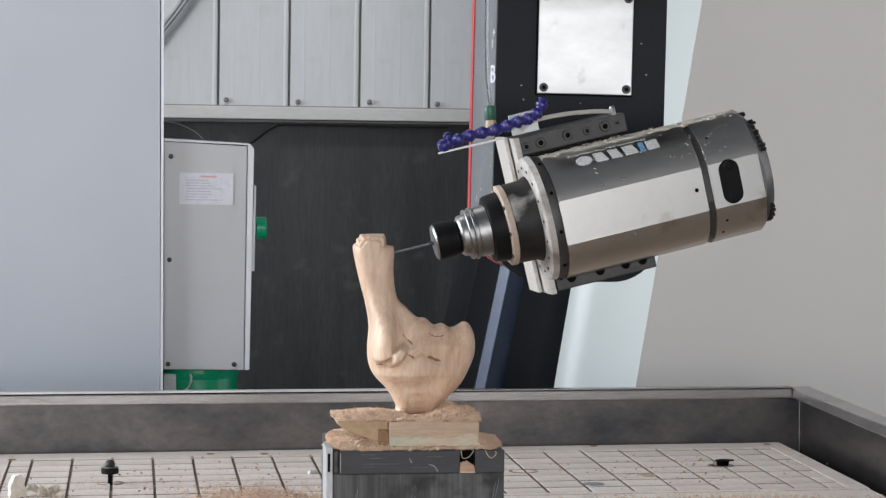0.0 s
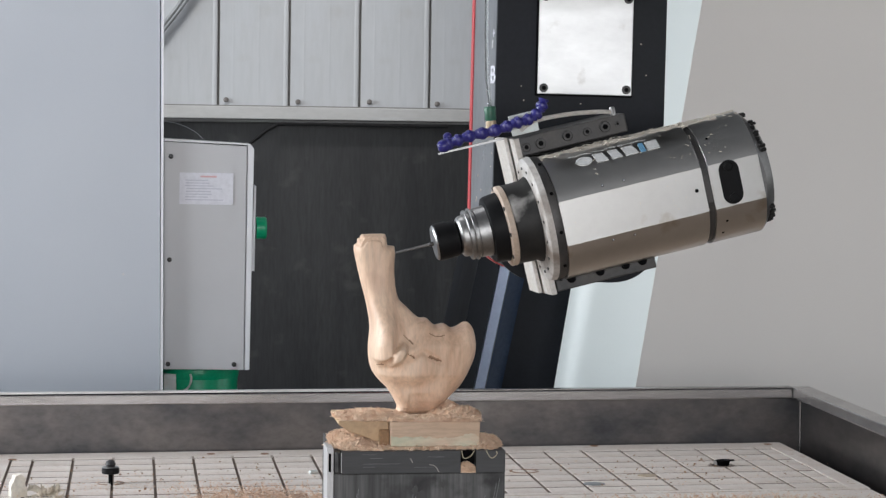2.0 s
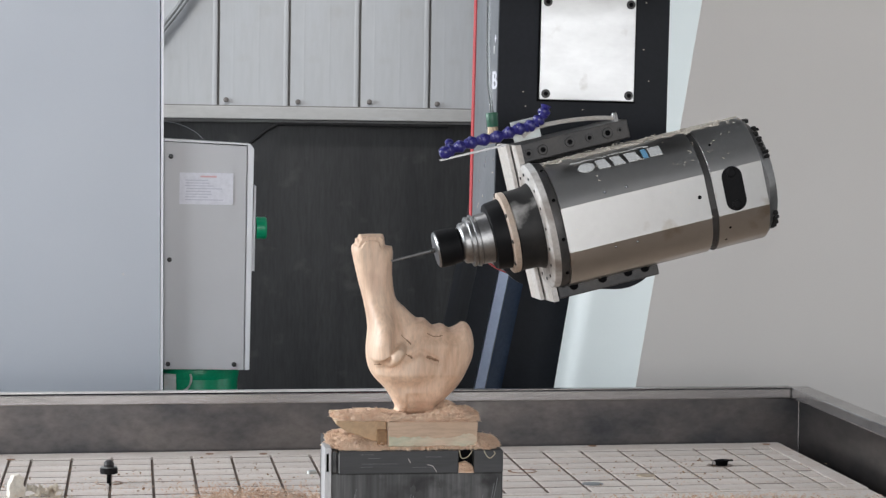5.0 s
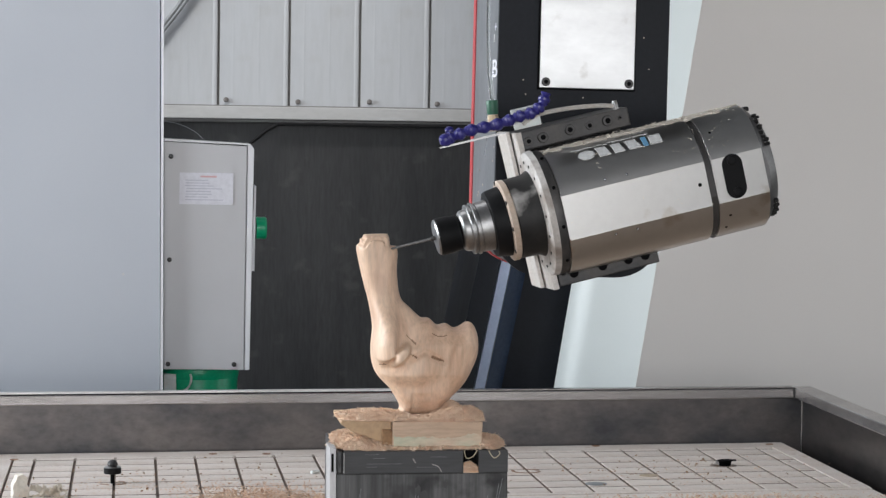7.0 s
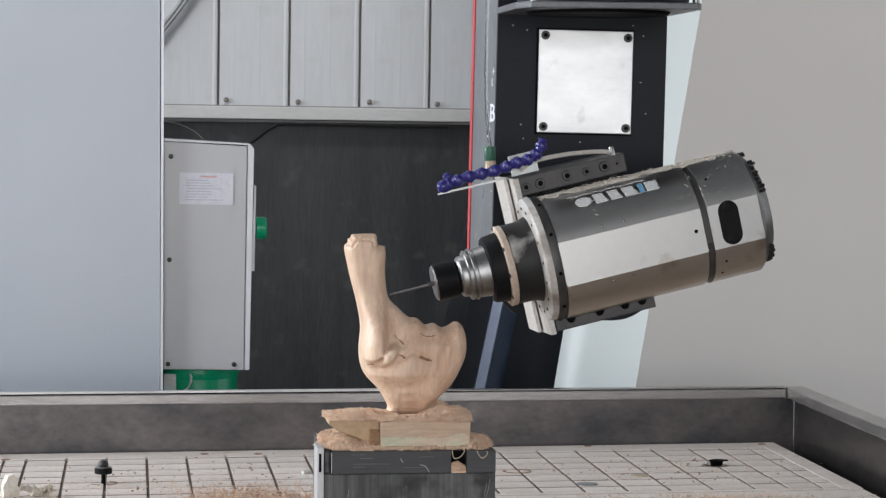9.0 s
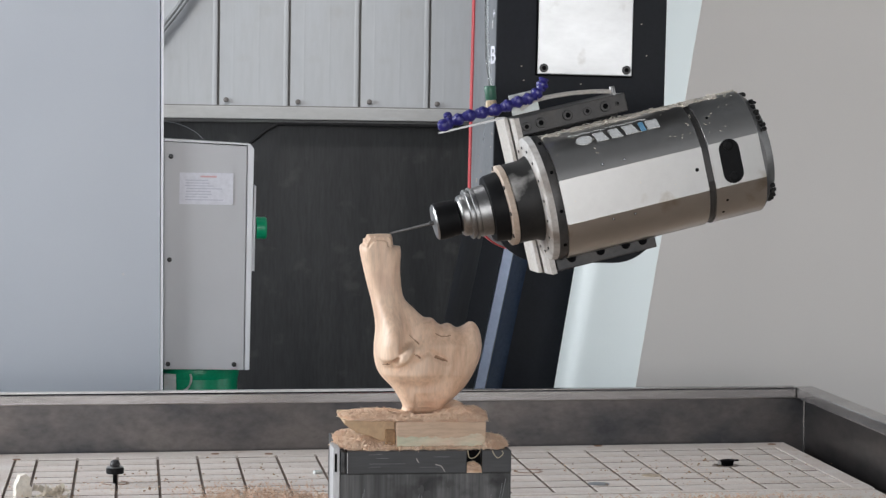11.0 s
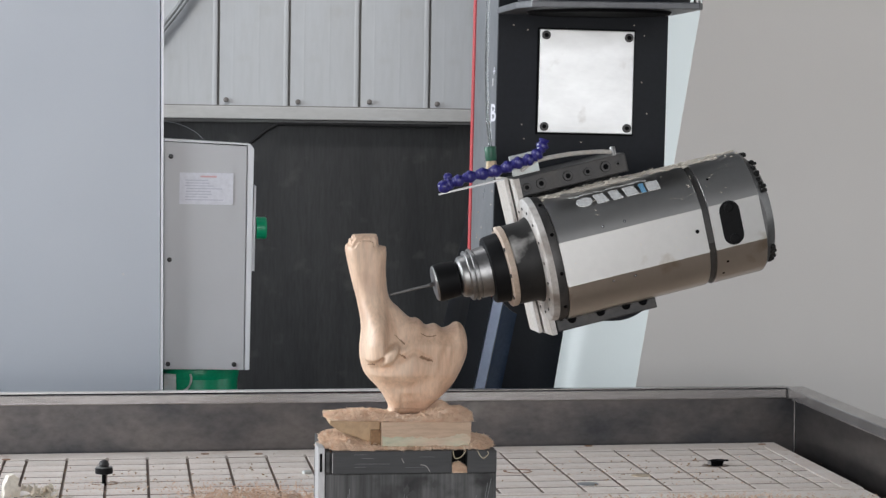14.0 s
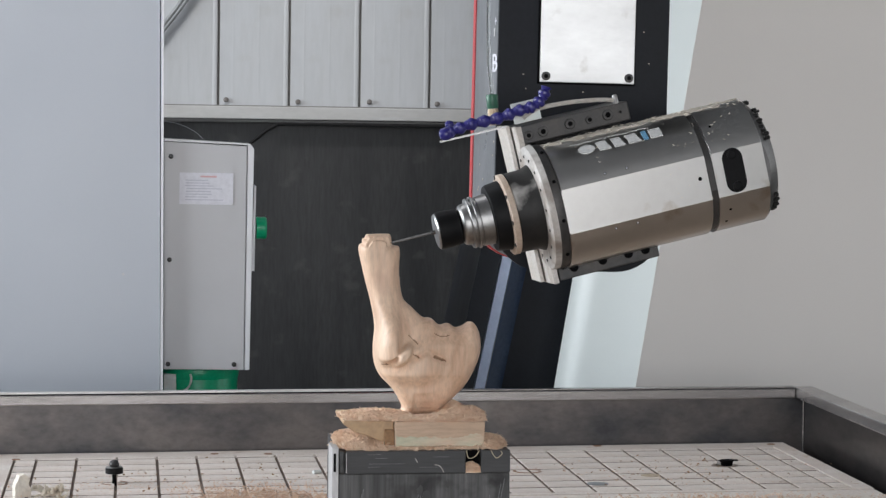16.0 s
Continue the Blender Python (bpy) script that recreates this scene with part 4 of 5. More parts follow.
    for k in range(34):
        if k < 12:
            at, wide = (x0 - 0.0004, rnd.uniform(4.36, 4.6), rnd.uniform(1.40, 1.60)), (0.0006, 0.0028, 0.0010)
        else:
            at, wide = (rnd.uniform(x0 + 0.02, x1 - 0.02), 4.3396, rnd.uniform(1.55, 1.9)), (0.0011, 0.0005, 0.0009)
        part("dust_fleck", box(-wide[0], wide[0], -wide[1], wide[1], -wide[2], wide[2]), "tan_dust", arm, m=Matrix.Translation(at) @ Matrix.Rotation(rnd.uniform(0, 3), 4, "X" if k < 12 else "Y"))

    # spindle space: x runs along the axis from the nut's face to the rear
    S = Matrix.Rotation(radians(2.0), 4, "Z") @ Matrix.Rotation(radians(-13.6), 4, "Y")
    P = PX

    R, FLAT, DROP = 112.5 * P, 105.2 * P, -6.5

    def flatted(r, n=40):
        """Round section of radius r, cut by a flat along the front and one along the back."""
        a0 = math.acos(FLAT / r) if r > FLAT * 1.001 else 0.05
        out = []
        for start in (0.0, math.pi):
            for k in range(n + 1):
                a = start + a0 + (math.pi - 2 * a0) * k / n
                out.append((-r * math.cos(a), r * math.sin(a)))
        return out

    def turned(steps):
        """A body turned along the spindle and flattened: steps of (place, radius)."""
        bm = bmesh.new()
        rings = [[bm.verts.new((x * P, y, z)) for y, z in flatted(q * P)] for x, q in steps]
        for p, q in zip(rings, rings[1:]):
            for k in range(len(p)):
                bm.faces.new((p[k], p[(k + 1) % len(p)], q[(k + 1) % len(p)], q[k]))
        bm.faces.new(rings[0]), bm.faces.new(rings[-1])
        for v in bm.verts:
            v.co = face @ v.co
        return bm

    face = Matrix.Translation((0, 0, DROP * P)) @ Matrix.Rotation(radians(3.5), 4, "X")
    body = part("housing", turned([(216, 111.7), (216.8, 112.5), (478.2, 112.5), (479, 111.7)]), "spindle", h, "satin aluminium round spindle housing with a flat side", m=S, smooth=True, sharp=12)
    part("groove", turned([(479.2, 108), (491.3, 108)]), "dark_steel", body, smooth=True, sharp=12)
    part("rear_housing", turned([(491.5, 112.4), (491.6, 112.5), (585.6, 112.5), (586, 112.2)]), "spindle", body, smooth=True, sharp=12)
    part("rear_cap", turned([(586.2, 112), (590, 108.4), (593, 105.4), (601, 96), (611, 84)]), "cutter_steel", body, smooth=True, sharp=12)
    # dark fins at the corners of the rear cap
    rnd = random.Random(21)
    for ang in [24 + 5 * i for i in range(9)] + [-62 + 5 * i for i in range(6)] + [84 + 9 * i for i in range(6)]:
        a = radians(180 - ang + rnd.uniform(-2, 2))
        c = Vector(((601 + rnd.uniform(-2, 4)) * P, math.cos(a) * R * 0.90, math.sin(a) * R * 0.90))
        w, d = rnd.uniform(0.0015, 0.004), rnd.uniform(0.002, 0.005)
        part("fin", box(-0.005, d, -w, w, -0.002, 0.0035, 0.001, seg=1), "nose", body, m=face @ Matrix.Translation(c) @ Matrix.Rotation(a, 4, "X"))

    def on_face(s, z, out=0.0):
        return face @ Matrix.Translation((s * P, -FLAT - out, z * P))

    def on_round(s, deg):
        """A place on the round of the housing, by its angle above the front."""
        return Matrix.Translation((0, 0, DROP * P)) @ Matrix.Rotation(radians(3.5 - deg), 4, "X") @ Matrix.Translation((s * P, -R, 0))

    def slot(w, hh):
        pts = []
        for k in range(13):
            a = math.pi * k / 12
            pts.append((w / 2 * math.cos(a), hh / 2 - w / 2 + w / 2 * math.sin(a)))
        for k in range(13):
            a = math.pi + math.pi * k / 12
            pts.append((w / 2 * math.cos(a), -hh / 2 + w / 2 + w / 2 * math.sin(a)))
        return pts
    sl = part("slot_cover", prism([(x * P, z * P) for x, z in slot(37, 80)], -0.0018, 0.001), "rubber", body, "black oval slot cover", m=on_face(528, 2.5))
    for z in (29, -29):
        part("screw", lathe([(0, 0.0085), (-0.0015, 0.0085), (-0.0025, 0.0055)], "Y", 16, at=(0, -0.0018, z * P)), "rubber", sl)
    part("pin_hole", lathe([(0.0006, 4.0 * P), (-0.0006, 3.2 * P)], "Y", 12), "shade_black", body, m=on_face(464, 1.5))
    for s, deg in ((300, 26.5), (340, 26.5), (299, -25.5), (339, -25.5), (508, 48), (511, -36), (505, -52)):
        part("pin_hole", lathe([(0.0006, 2.6 * P), (-0.0005, 2.4 * P)], "Y", 12), "shade_black", body, m=on_round(s, deg))
        if s < 400:
            part("pin", lathe([(-0.0005, 1.5 * P), (-0.0014, 0.9 * P)], "Y", 10), "paper", body, m=on_round(s, deg))
    # worn print on the upper dark face: plain strokes
    s = 270
    for k, (w, mat) in enumerate(((30, "print"), (24, "print"), (22, "print"), (26, "print"), (9, "print_blue"), (22, "print"))):
        g = part("logo_shape", prism(smooth_pts(w, k, P), -0.0004, 0.0012), mat, body, m=on_round(s, 57) @ Matrix.Translation((0, 0, -12 * P)))
        s += w + 4
    rnd = random.Random(5)
    s = 262
    while s < 405:
        w = rnd.uniform(3, 11)
        part("logo_line", box(0, w * P, -0.0003, 0.0003, -1.6 * P, rnd.uniform(0.2, 1.8) * P), "print", body, m=on_round(s, 68 + rnd.uniform(-0.7, 0.7)))
        s += w + rnd.uniform(0.8, 3)
    # flecks of wood that stick to the housing
    rnd = random.Random(31)
    for k in range(46):
        sx_ = rnd.uniform(225, 585) if k % 3 else rnd.gauss(450, 40)
        on = on_round(sx_, rnd.uniform(30, 74)) if k < 34 else on_face(sx_, rnd.uniform(-40, 40))
        fl_ = box(-rnd.uniform(0.0004, 0.0026), rnd.uniform(0.0004, 0.0026), -0.0005, 0.0, -0.0004, 0.0004)
        part("wood_fleck", fl_, "pale_wood", body, m=on @ Matrix.Rotation(rnd.uniform(0, 3), 4, "Y"))
    for k in range(60):
        fl_ = box(-rnd.uniform(0.001, 0.004), rnd.uniform(0.001, 0.004), -0.0006, 0.0006, -0.0005, 0.0006)
        fy = rnd.uniform(-36, 12)
        part("wood_fleck", fl_, "pale_wood", body, m=Matrix.Translation((rnd.uniform(205, 585) * P, fy * P, (DROP + math.sqrt(112.5 ** 2 - fy * fy) + rnd.uniform(0.8, 2)) * P)) @ Matrix.Rotation(rnd.uniform(-0.5, 0.5), 4, "Y") @ Matrix.Rotation(rnd.uniform(0, 3), 4, "Z"))
    # front flange, nose and rings
    fl = part("front_flange", lathe([(185 * P, 72 * P), (185.5 * P, 107 * P), (188 * P, 112 * P), (199 * P, 114 * P)], "X", 64, at=(0, 0, -2 * P)), "flange", h, "dust-covered pale front flange", m=S, smooth=True)
    for k in range(16):
        a = 2 * math.pi * k / 16
        part("bolt", lathe([(183.8 * P, 2.6 * P), (186 * P, 2.6 * P)], "X", 10, at=(0, 95 * P * math.cos(a), (95 * math.sin(a) - 2) * P)), "dark_steel", fl)
    part("front_cover", lathe([(199.3 * P, 112 * P), (206 * P, 113.5 * P), (215 * P, 112 * P)], "X", 64, at=(0, 0, -4 * P)), "dark_steel", h, m=S, smooth=True)
    for k in range(10):
        a = 2 * math.pi * (k + 0.3) / 10
        part("bolt", lathe([(0.0, 3.4 * P), (0.0016, 3.0 * P)], "X", 10), "shade_black", fl, m=Matrix.Translation((208 * P, 113.8 * P * math.cos(a), (113.8 * math.sin(a) - 4) * P)) @ Matrix.Rotation(a, 4, "X") @ Matrix.Rotation(radians(90), 4, "Z"))
    part("nose", lathe([(140 * P, 70 * P), (142 * P, 72 * P), (174 * P, 73 * P), (184.8 * P, 78 * P)], "X", 56), "nose", h, "dusty dark spindle nose", m=S, smooth=True)
    ring = part("nose_ring", lathe([(127 * P, 66 * P), (127.5 * P, 71 * P), (129 * P, 73 * P), (138 * P, 73 * P), (139.5 * P, 71 * P)], "X", 56), "dust_ring", h, "wood-dust coated ring", m=S, smooth=True)
    for a in (150, 190, 230, 300, 20, 80):
        a = radians(a)
        part("ring_bolt", lathe([(129 * P, 4 * P), (131 * P, 4 * P)], "X", 10, at=(-3.0 * P, 69 * P * math.cos(a), 69 * P * math.sin(a))), "dark_steel", ring)
    part("seal_ring", lathe([(99.5 * P, 53 * P), (100.5 * P, 58 * P), (104 * P, 60 * P), (126.5 * P, 63 * P)], "X", 56), "rubber", h, "black seal ring", m=S, smooth=True)
    hold = part("tool_holder", lathe([(q * P, w * P) for q, w in ((43, 26), (46, 31), (49, 35.5), (52, 37), (60, 37.5), (61, 44), (62, 45), (65, 45), (66, 41),
                                      (69, 41), (70, 46), (71, 46.8), (74, 46.8), (75, 42.5), (78, 42.5), (79, 44.5), (99, 46))], "X", 56), "steel", h, "ground steel tool holder", m=S, smooth=True)
    part("collet_nut", lathe([(3 * P, 32 * P), (5 * P, 33.5 * P), (26 * P, 33.5 * P), (30 * P, 32.5 * P), (42 * P, 32 * P), (43 * P, 28 * P)], "X", 48), "rubber", hold, "black collet nut", smooth=True)
    part("nut_face", lathe([(-1 * P, 8 * P), (0 * P, 29 * P), (2.8 * P, 32 * P)], "X", 48), "steel", hold, "bright nut face", smooth=True)
    part("cutter_shank", lathe([(-9 * P, 3.0 * P), (-8 * P, 4.0 * P), (-1.2 * P, 4.0 * P)], "X", 16), "dark_steel", hold, smooth=True)
    part("cutter", lathe([(-82 * P, 1.2 * P), (-80 * P, 1.9 * P), (-9.2 * P, 2.4 * P)], "X", 12), "cutter_steel", hold, "slim long cutter", smooth=True)

    # clamp that carries the housing on the arm
    up = part("clamp_block", box(189 * P, 396 * P, 22 * P, 150 * P, 112 * P, 146 * P, 0.002), "dark_steel", h, "dark upper clamp block with socket screws", m=S)
    for s_, z_, rr in ((206, 127, 8), (233, 128, 9.5), (284, 130, 9.5), (321, 129, 7.5), (355, 130, 10), (379, 130, 4.5)):
        hex_screw("screw", up, (s_ * P, 22 * P, z_ * P), rr * P)
    lo = part("clamp_block", box(199 * P, 386 * P, -6 * P, 150 * P, -138 * P, -105 * P, 0.002), "dark_steel", h, "dark lower clamp block", m=S)
    for s_ in (228, 282, 330, 362):
        hex_screw("screw", lo, (s_ * P, -6 * P, -120 * P), 8 * P, "shade_black")
    part("clamp_cheek", prism([(197 * P, -112 * P), (386 * P, -112 * P), (396 * P, 111 * P), (197 * P, 111 * P)], 112 * P, 185 * P), "dark_steel", h, m=S)
    part("end_plate", box(176 * P, 183 * P, 62 * P, 150 * P, -140 * P, 150 * P, 0.001), "dusty", h, "pale steel end plate", m=S)
    part("end_plate", box(186 * P, 196 * P, 20 * P, 150 * P, -142 * P, 146 * P, 0.001), "dusty", h, "pale steel end plate", m=S)
    part("end_foot", box(186 * P, 196 * P, -10 * P, 19.5 * P, -141 * P, -108 * P, 0.001), "dusty", h, "pale steel end plate", m=S)
    # dust that lies along the top of the housing
    bm = bmesh.new()
    bmesh.ops.create_grid(bm, x_segments=190, y_segments=12, size=0.5)
    for v in bm.verts:
        u, w = v.co.x + 0.5, v.co.y * 2
        x, y = 202 + 384 * u, -12 + 27 * w + 5 * noise.noise((u * 30, w, 1))
        lump = max(0, 1 - abs(w) ** 3) * (1.1 + 1.5 * noise.noise((x * 0.04, y * 0.06, 2)) + 0.7 * noise.noise((x * 0.3, y * 0.3, 6)))
        v.co = (x * P, y * P, (DROP + math.sqrt(112.5 ** 2 - y * y) - 0.6 + max(0, lump)) * P)
    part("dust_bead", bm, "tan_dust", h, "tan wood dust along the housing", m=S)

    # coolant line
    bar = part("spray_bar", prism([(44, 152), (165, 151), (165, 155), (44, 155)], -5, 5), "steel", h, "thin bright spray bar", m=S @ Matrix.Scale(P, 4))
    br = part("hose_bracket", box(184 * P, 234 * P, 8 * P, 14 * P, 152 * P, 189 * P, 0.001), "white_plastic", h, "white hose bracket", m=S)
    route = smooth_line([(62, 0, 166), (84, -3, 169), (111, -4, 172), (141, -4, 170), (171, -6, 172), (195, -8, 176), (220, -8, 176), (240, -6, 187), (252, -4, 205)], 10)
    route = [Vector(q) * P for q in route]
    hose = None
    seg = [int(round(k * (len(route) - 1) / 10)) for k in range(11)]
    for a, b in zip(seg, seg[1:]):
        p0, p1 = route[a], route[b]
        d = (p1 - p0)
        q = d.to_track_quat("X", "Z").to_matrix().to_4x4()
        L = d.length
        bm = lathe([(-0.06 * L, 7.6 * P), (0.0, 9.5 * P), (0.16 * L, 11.3 * P), (0.36 * L, 11.5 * P), (0.52 * L, 9.2 * P), (0.68 * L, 7.2 * P), (0.84 * L, 8.6 * P), (0.97 * L, 9.8 * P)], "X", 22)
        if hose is None:
            hose = part("coolant_hose", bm, "blue_plastic", h, "dark blue jointed plastic coolant hose", m=S @ Matrix.Translation(p0) @ q, smooth=True)
            base = Matrix.Translation(p0) @ q
        else:
            part("hose_link", bm, "blue_plastic", hose, m=base.inverted() @ Matrix.Translation(p0) @ q, smooth=True)
    # end of a second hose just behind, and the round nozzle of the first
    for c, r in (((58, -2, 165), 12), ((72, 26, 178), 8)):
        part("hose_link", lathe([(-r * P, r * 0.55 * P), (-0.7 * r * P, r * 0.85 * P), (-0.2 * r * P, r * P), (0.3 * r * P, r * 0.95 * P), (0.8 * r * P, r * 0.6 * P)], "X", 22), "blue_plastic", hose,
             m=base.inverted() @ Matrix.Translation(Vector(c) * P), smooth=True)
    fit_at = Matrix.Translation((0.603, 4.17, 1.628)) @ Matrix.Rotation(radians(-5), 4, "Y")
    part("fitting_nut", lathe([(0.024, 0.0085), (0.026, 0.0095), (0.046, 0.0105), (0.048, 0.0095)], "Z", 18), "green_dark", h, "dark green push-in fitting", m=o @ fit_at, smooth=True)
    part("fitting", lathe([(-0.004, 0.010), (0.012, 0.010), (0.0235, 0.0085)], "Z", 10), "brass", h, "dusty brass fitting", m=o @ fit_at)
    part("air_tube", tube([(0.6, 4.17, 1.674), (0.5955, 4.18, 1.725), (0.5965, 4.2, 1.80), (0.606, 4.26, 1.9), (0.62, 4.3, 2.2)], 0.0035, 8), "clear", h, "thin clear air tube", m=o, smooth=True)
    line = smooth_line([(200, 6, 160), (228, 10, 170), (288, 20, 168), (344, 26, 160), (376, 26, 152)], 6)
    part("copper_line", tube([Vector(q) * P for q in line], 4 * P, 8), "dusty", h, "pale dusty coolant line", m=S, smooth=True)
    part("line_end", lathe([(146 * P, 5 * P), (160 * P, 5 * P), (162 * P, 4 * P)], "Z", 10, at=(376 * P, 26 * P, 0)), "steel", h, m=S, smooth=True)
    return h


def smooth_pts(w, k, P):
    """Outline of one worn stroke of the faded print."""
    a, b = w * P, 24 * P
    if k == 0:
        return [(a / 2 + a / 2 * math.cos(2 * math.pi * i / 20), b / 2 + b / 2 * math.sin(2 * math.pi * i / 20)) for i in range(20)]
    if k in (1, 2, 3):
        lean = a * 0.12
        return [(lean, 0), (a, 0), (a - lean, b * 0.45), (a - 2 * lean, b), (0, b), (lean * 0.5, b * 0.5)]
    return [(0, 0), (a, 0), (a, b), (0, b)]


# ---- build ----
hall()
machine_frame()
TABLE = [worktable()]
TABLE.append(fixture())
TABLE.append(base_block())
TABLE.append(carving())
TABLE.append(table_bolt(on_board(-0.050, 5.524)))
TABLE.append(clamp_hole(on_board(1.361, 5.64)))
TABLE.append(ring_mark(on_board(0.889, 5.60), 0.034, "round cut ring in the pale spoilboard"))
TABLE.append(board_plug(on_board(1.012, 5.385), 0.024, "cable_grey", "grey round plug set in the spoilboard"))
TABLE.append(board_plug(on_board(1.155, 5.50), 0.022, "brass", "brown round plug set in the spoilboard"))
TABLE.append(ring_mark(on_board(0.455, 5.53), 0.034, "round cut ring in the pale spoilboard"))
for bx, by in ((-0.2837, 5.934), (0.1863, 5.979), (0.3143, 5.964), (1.1293, 6.014), (1.5633, 5.995)):
    TABLE.append(board_plug(on_board(bx, by), 0.010, "knot", "dark screw hole near the edge of the spoilboard"))
    TABLE[-1]["group"] = "screw holes in the board"
peg = part("dowel_peg", lathe([(-0.012, 0.002), (-0.011, 0.0042), (0.011, 0.0042), (0.012, 0.003)], "X", 14), "white_plastic",
           m=Matrix.Translation(on_board(0.4063, 5.617, 0.0046)) @ Matrix.Rotation(radians(40), 4, "Z"), smooth=True)
TABLE.append(tagged(peg, "small white dowel peg lying on the spoilboard", "peg"))
TABLE.append(offcut(on_board(-0.238, 5.35)))
TABLE.append(chip_heap("chip_scatter", on_board(0.26, 5.27, 0.001), "wood chips scattered on the spoilboard", (0.15, 0.16), 1900, seed=2, size=(0.0036, 0.0012), mat="board_chips", tight=False))
TABLE.append(chip_heap("chip_scatter", on_board(0.42, 5.21, 0.001), "wood chips scattered on the spoilboard", (0.09, 0.07), 700, seed=3, size=(0.005, 0.0016), mat="board_chips", tight=False))
TABLE.append(chip_heap("chip_scatter", on_board(0.1, 5.45, 0.001), "few wood chips strewn on the spoilboard", (0.5, 0.14), 420, seed=4, size=(0.0024, 0.001), mat="board_chips", tight=False))
TABLE.append(chip_heap("chip_scatter", on_board(1.21, 5.13, 0.001), "wood chips strewn along the board joint", (0.36, 0.075), 800, seed=5, size=(0.0032, 0.0012), mat="board_chips", tight=False))
TABLE.append(chip_heap("chip_scatter", on_board(1.2, 5.5, 0.001), "few wood chips strewn on the spoilboard", (0.38, 0.25), 110, seed=8, size=(0.0024, 0.001), mat="board_chips", tight=False))
TABLE.append(chip_heap("dark_crumbs", on_board(1.2, 5.55, 0.001), "dark brown crumbs strewn on the spoilboard", (0.34, 0.30), 90, seed=18, size=(0.0026, 0.0018), mat="bark_edge", tight=False))
TABLE.append(chip_heap("dark_crumbs", on_board(0.2, 5.6, 0.001), "dark brown crumbs strewn on the spoilboard", (0.5, 0.30), 90, seed=19, size=(0.003, 0.002), mat="bark_edge", tight=False))
TABLE.append(chip_heap("chip_heap", (FX - 0.088, FY - 0.03, 1.1572), "curled wood chips heaped on the plank", (0.062, 0.066), 4420, dome=0.006, seed=6, size=(0.0042, 0.00075)))
TABLE.append(chip_heap("chip_heap", (FX + 0.053, FY - 0.02, 1.1572), "curled wood chips heaped on the plank", (0.044, 0.072), 5100, dome=0.015, seed=7, size=(0.0042, 0.00075)))
TABLE.append(chip_heap("chip_scatter", (FX - 0.025, FY - 0.075, 1.1572), "wood chips strewn over the plank", (0.115, 0.026), 1300, dome=0.003, seed=15, size=(0.0042, 0.00075)))
TABLE.append(chip_heap("chip_heap", (FX - 0.105, FY - 0.06, 1.1118), "curled wood chips heaped on the steel block", (0.058, 0.066), 3740, dome=0.010, seed=9, size=(0.0042, 0.00075)))
TABLE.append(chip_heap("chip_heap", (FX + 0.098, FY - 0.06, 1.1118), "curled wood chips heaped on the steel block", (0.030, 0.062), 2210, dome=0.014, seed=10, size=(0.0042, 0.00075)))
TABLE.append(chip_heap("chip_heap", (FX + 0.065, FY - 0.121, 1.0748), "curled wood chips fallen into the recess", (0.021, 0.0095), 1300, dome=0.0125, seed=12, size=(0.003, 0.001)))
TABLE.append(chip_heap("chip_scatter", (FX + 0.012, FY - 0.101, 1.1560), "wood chips along the edge of the plank", (0.078, 0.006), 620, dome=0.002, seed=21, size=(0.0042, 0.00075)))
TABLE.append(chip_heap("chip_scatter", (FX + 0.080, FY - 0.055, 1.1555), "wood chips along the edge of the plank", (0.012, 0.045), 620, dome=0.006, seed=22, size=(0.005, 0.00075)))
TABLE.append(chip_heap("chip_scatter", (FX - 0.112, FY + 0.012, 1.1118), "wood chips strewn over the steel block", (0.043, 0.13), 2600, dome=0.006, seed=27, size=(0.0042, 0.00075)))
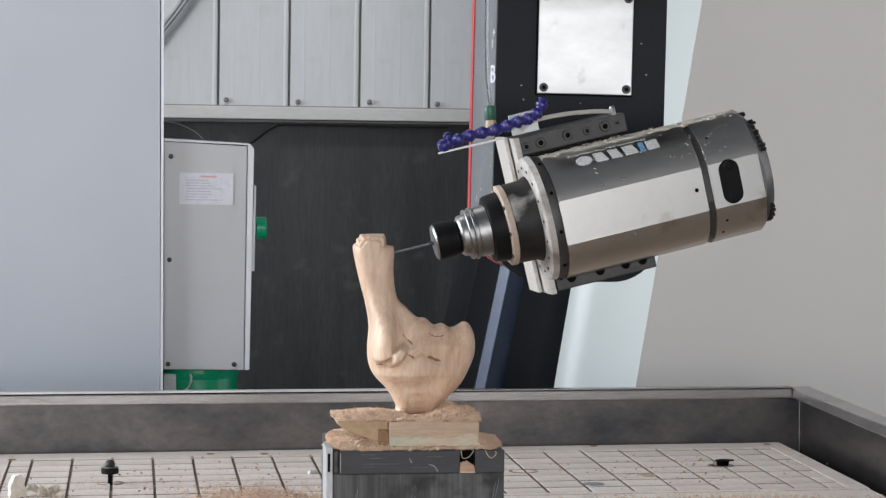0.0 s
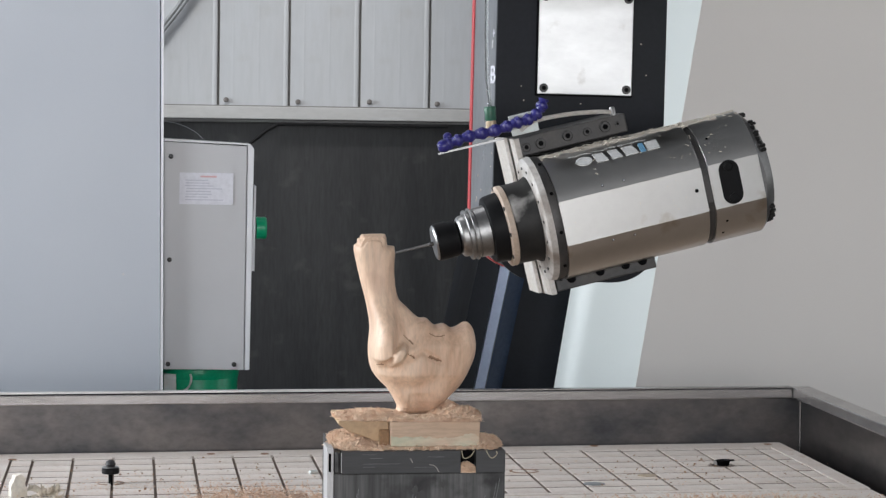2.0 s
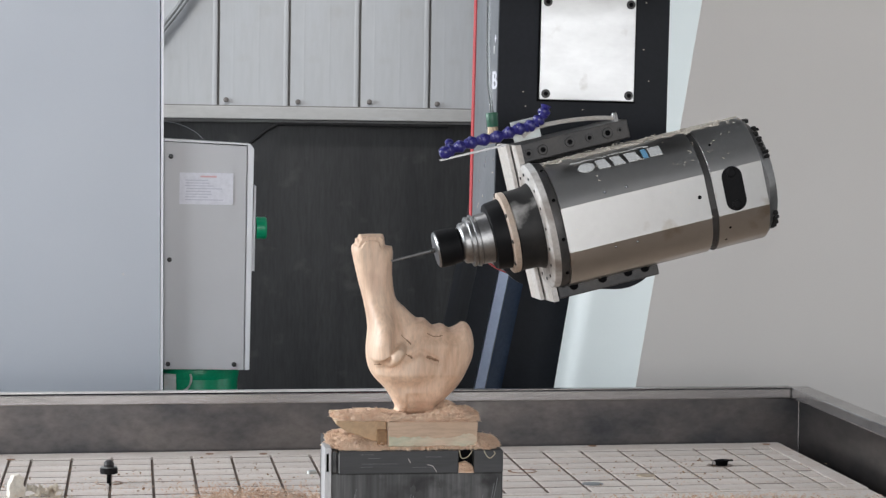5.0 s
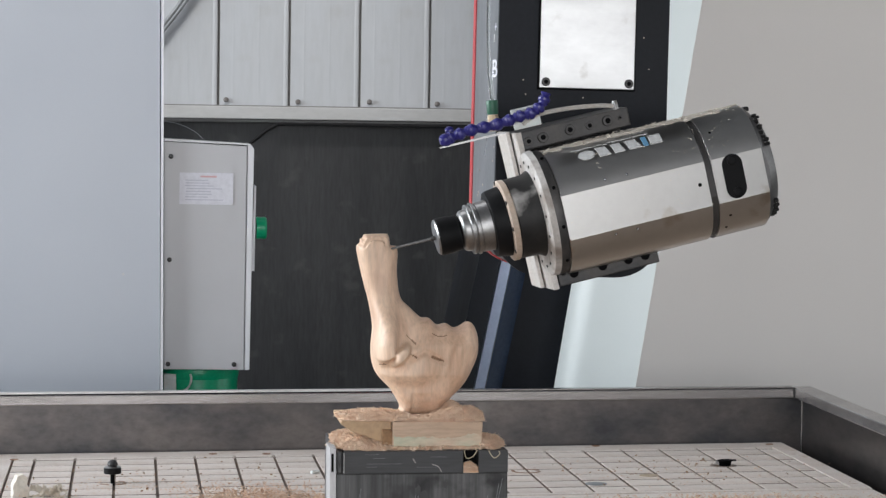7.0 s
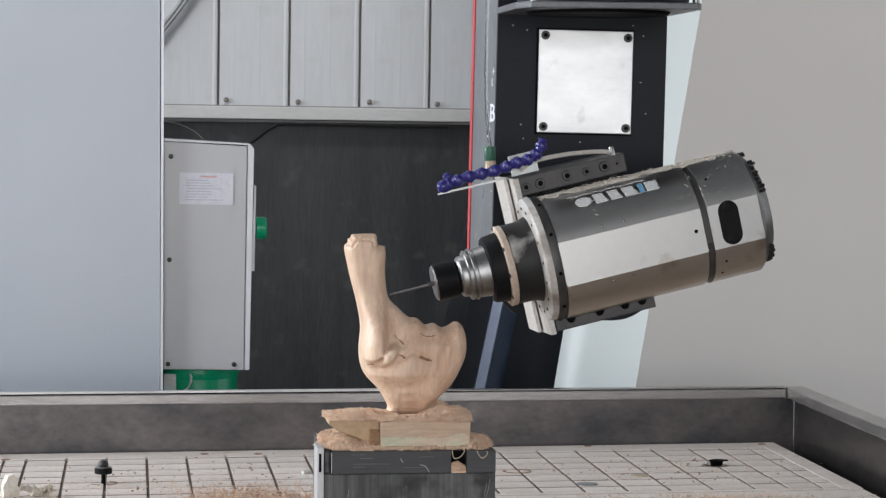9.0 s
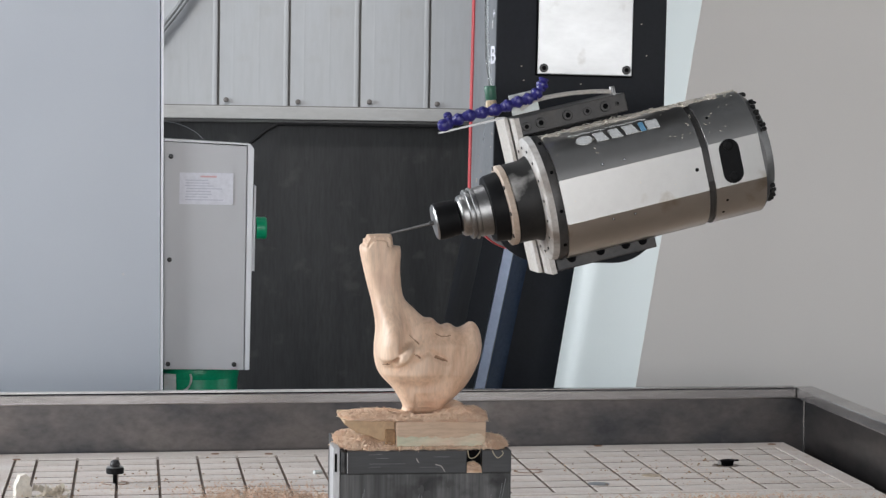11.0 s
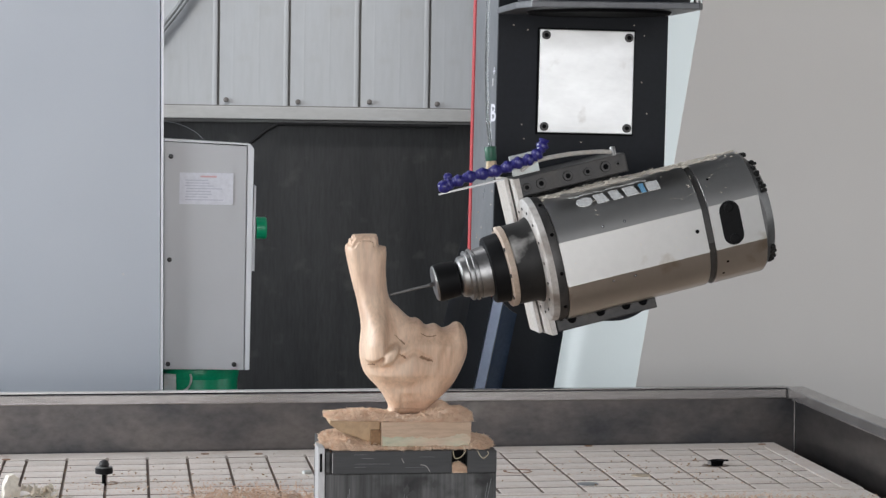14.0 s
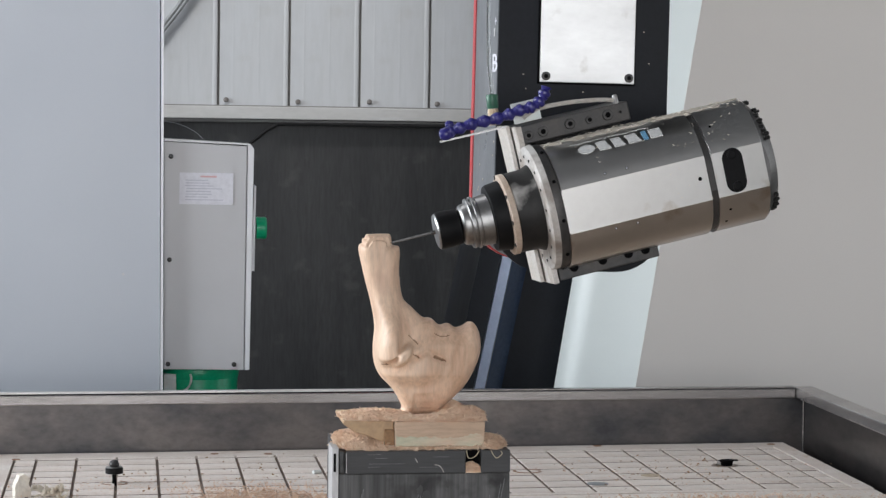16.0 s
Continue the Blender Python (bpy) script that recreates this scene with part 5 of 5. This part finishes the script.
TABLE.append(chip_heap("chip_scatter", (FX - 0.02, FY - 0.116, 1.1119), "wood chips strewn along the jaw bar", (0.115, 0.012), 900, seed=13, size=(0.0042, 0.00075)))
HEADS = [spindle_head()]


def motions():
    k = 4.14 / 4400 / 1.0
    # seconds, table shift and head height (both in steps of the feed), head depth
    rows = [(0.0, 637.0, 420, 0.0), (0.5, 644.8, 389.5, 0.0), (0.85, 649.8, 373.2, 0.0), (1.0, 650.5, 371, 0.0), (1.5, 645.8, 392, 0.0), (2.0, 638.5, 421, 0.0), (2.5, 630.9, 450, 0.001), (3.0, 623.4, 478.3, 0.002),
            (3.5, 620.2, 493, 0.0), (4.0, 622.5, 484, -0.020), (4.2, 624.0, 477, -0.022), (5.0, 634.6, 432, -0.022), (5.6, 643.5, 398, -0.022),
            (6.0, 650.0, 376, -0.023), (6.25, 652.0, 370, -0.023), (6.5, 649.2, 381, -0.023), (7.0, 643.1, 410, -0.023), (7.5, 635.5, 439.5, -0.022), (8.0, 628.0, 469, -0.021), (8.5, 623.3, 487.3, -0.017),
            (9.0, 621.7, 493, 0.001), (9.2, 622.6, 487, 0.001), (9.8, 630.0, 456, 0.001), (10.5, 640.0, 414, 0.0), (11.0, 649.0, 384, 0.0),
            (11.3, 653.8, 370, 0.0), (11.5, 653.6, 372, 0.0), (12.0, 646.2, 398.5, 0.0), (12.5, 640.0, 428.5, 0.001), (13.0, 632.4, 456, 0.002), (13.5, 625.0, 484.5, 0.002),
            (14.0, 623.2, 493, -0.008), (14.5, 626.3, 481, -0.020), (15.0, 632.5, 456.5, -0.021), (15.5, 640.1, 427, -0.022), (16.0, 647.1, 399.5, -0.023)]
    for ob in TABLE:
        m = ob.matrix_basis.copy()
        walk(ob, [(t, Matrix.Translation(((x - 637.0) * k, 0, 0)) @ m) for t, x, z, d in rows])
    for ob in HEADS:
        m = ob.matrix_basis.copy()
        walk(ob, [(t, Matrix.Translation((0, d, (420 - z) * k)) @ m) for t, x, z, d in rows])


motions()
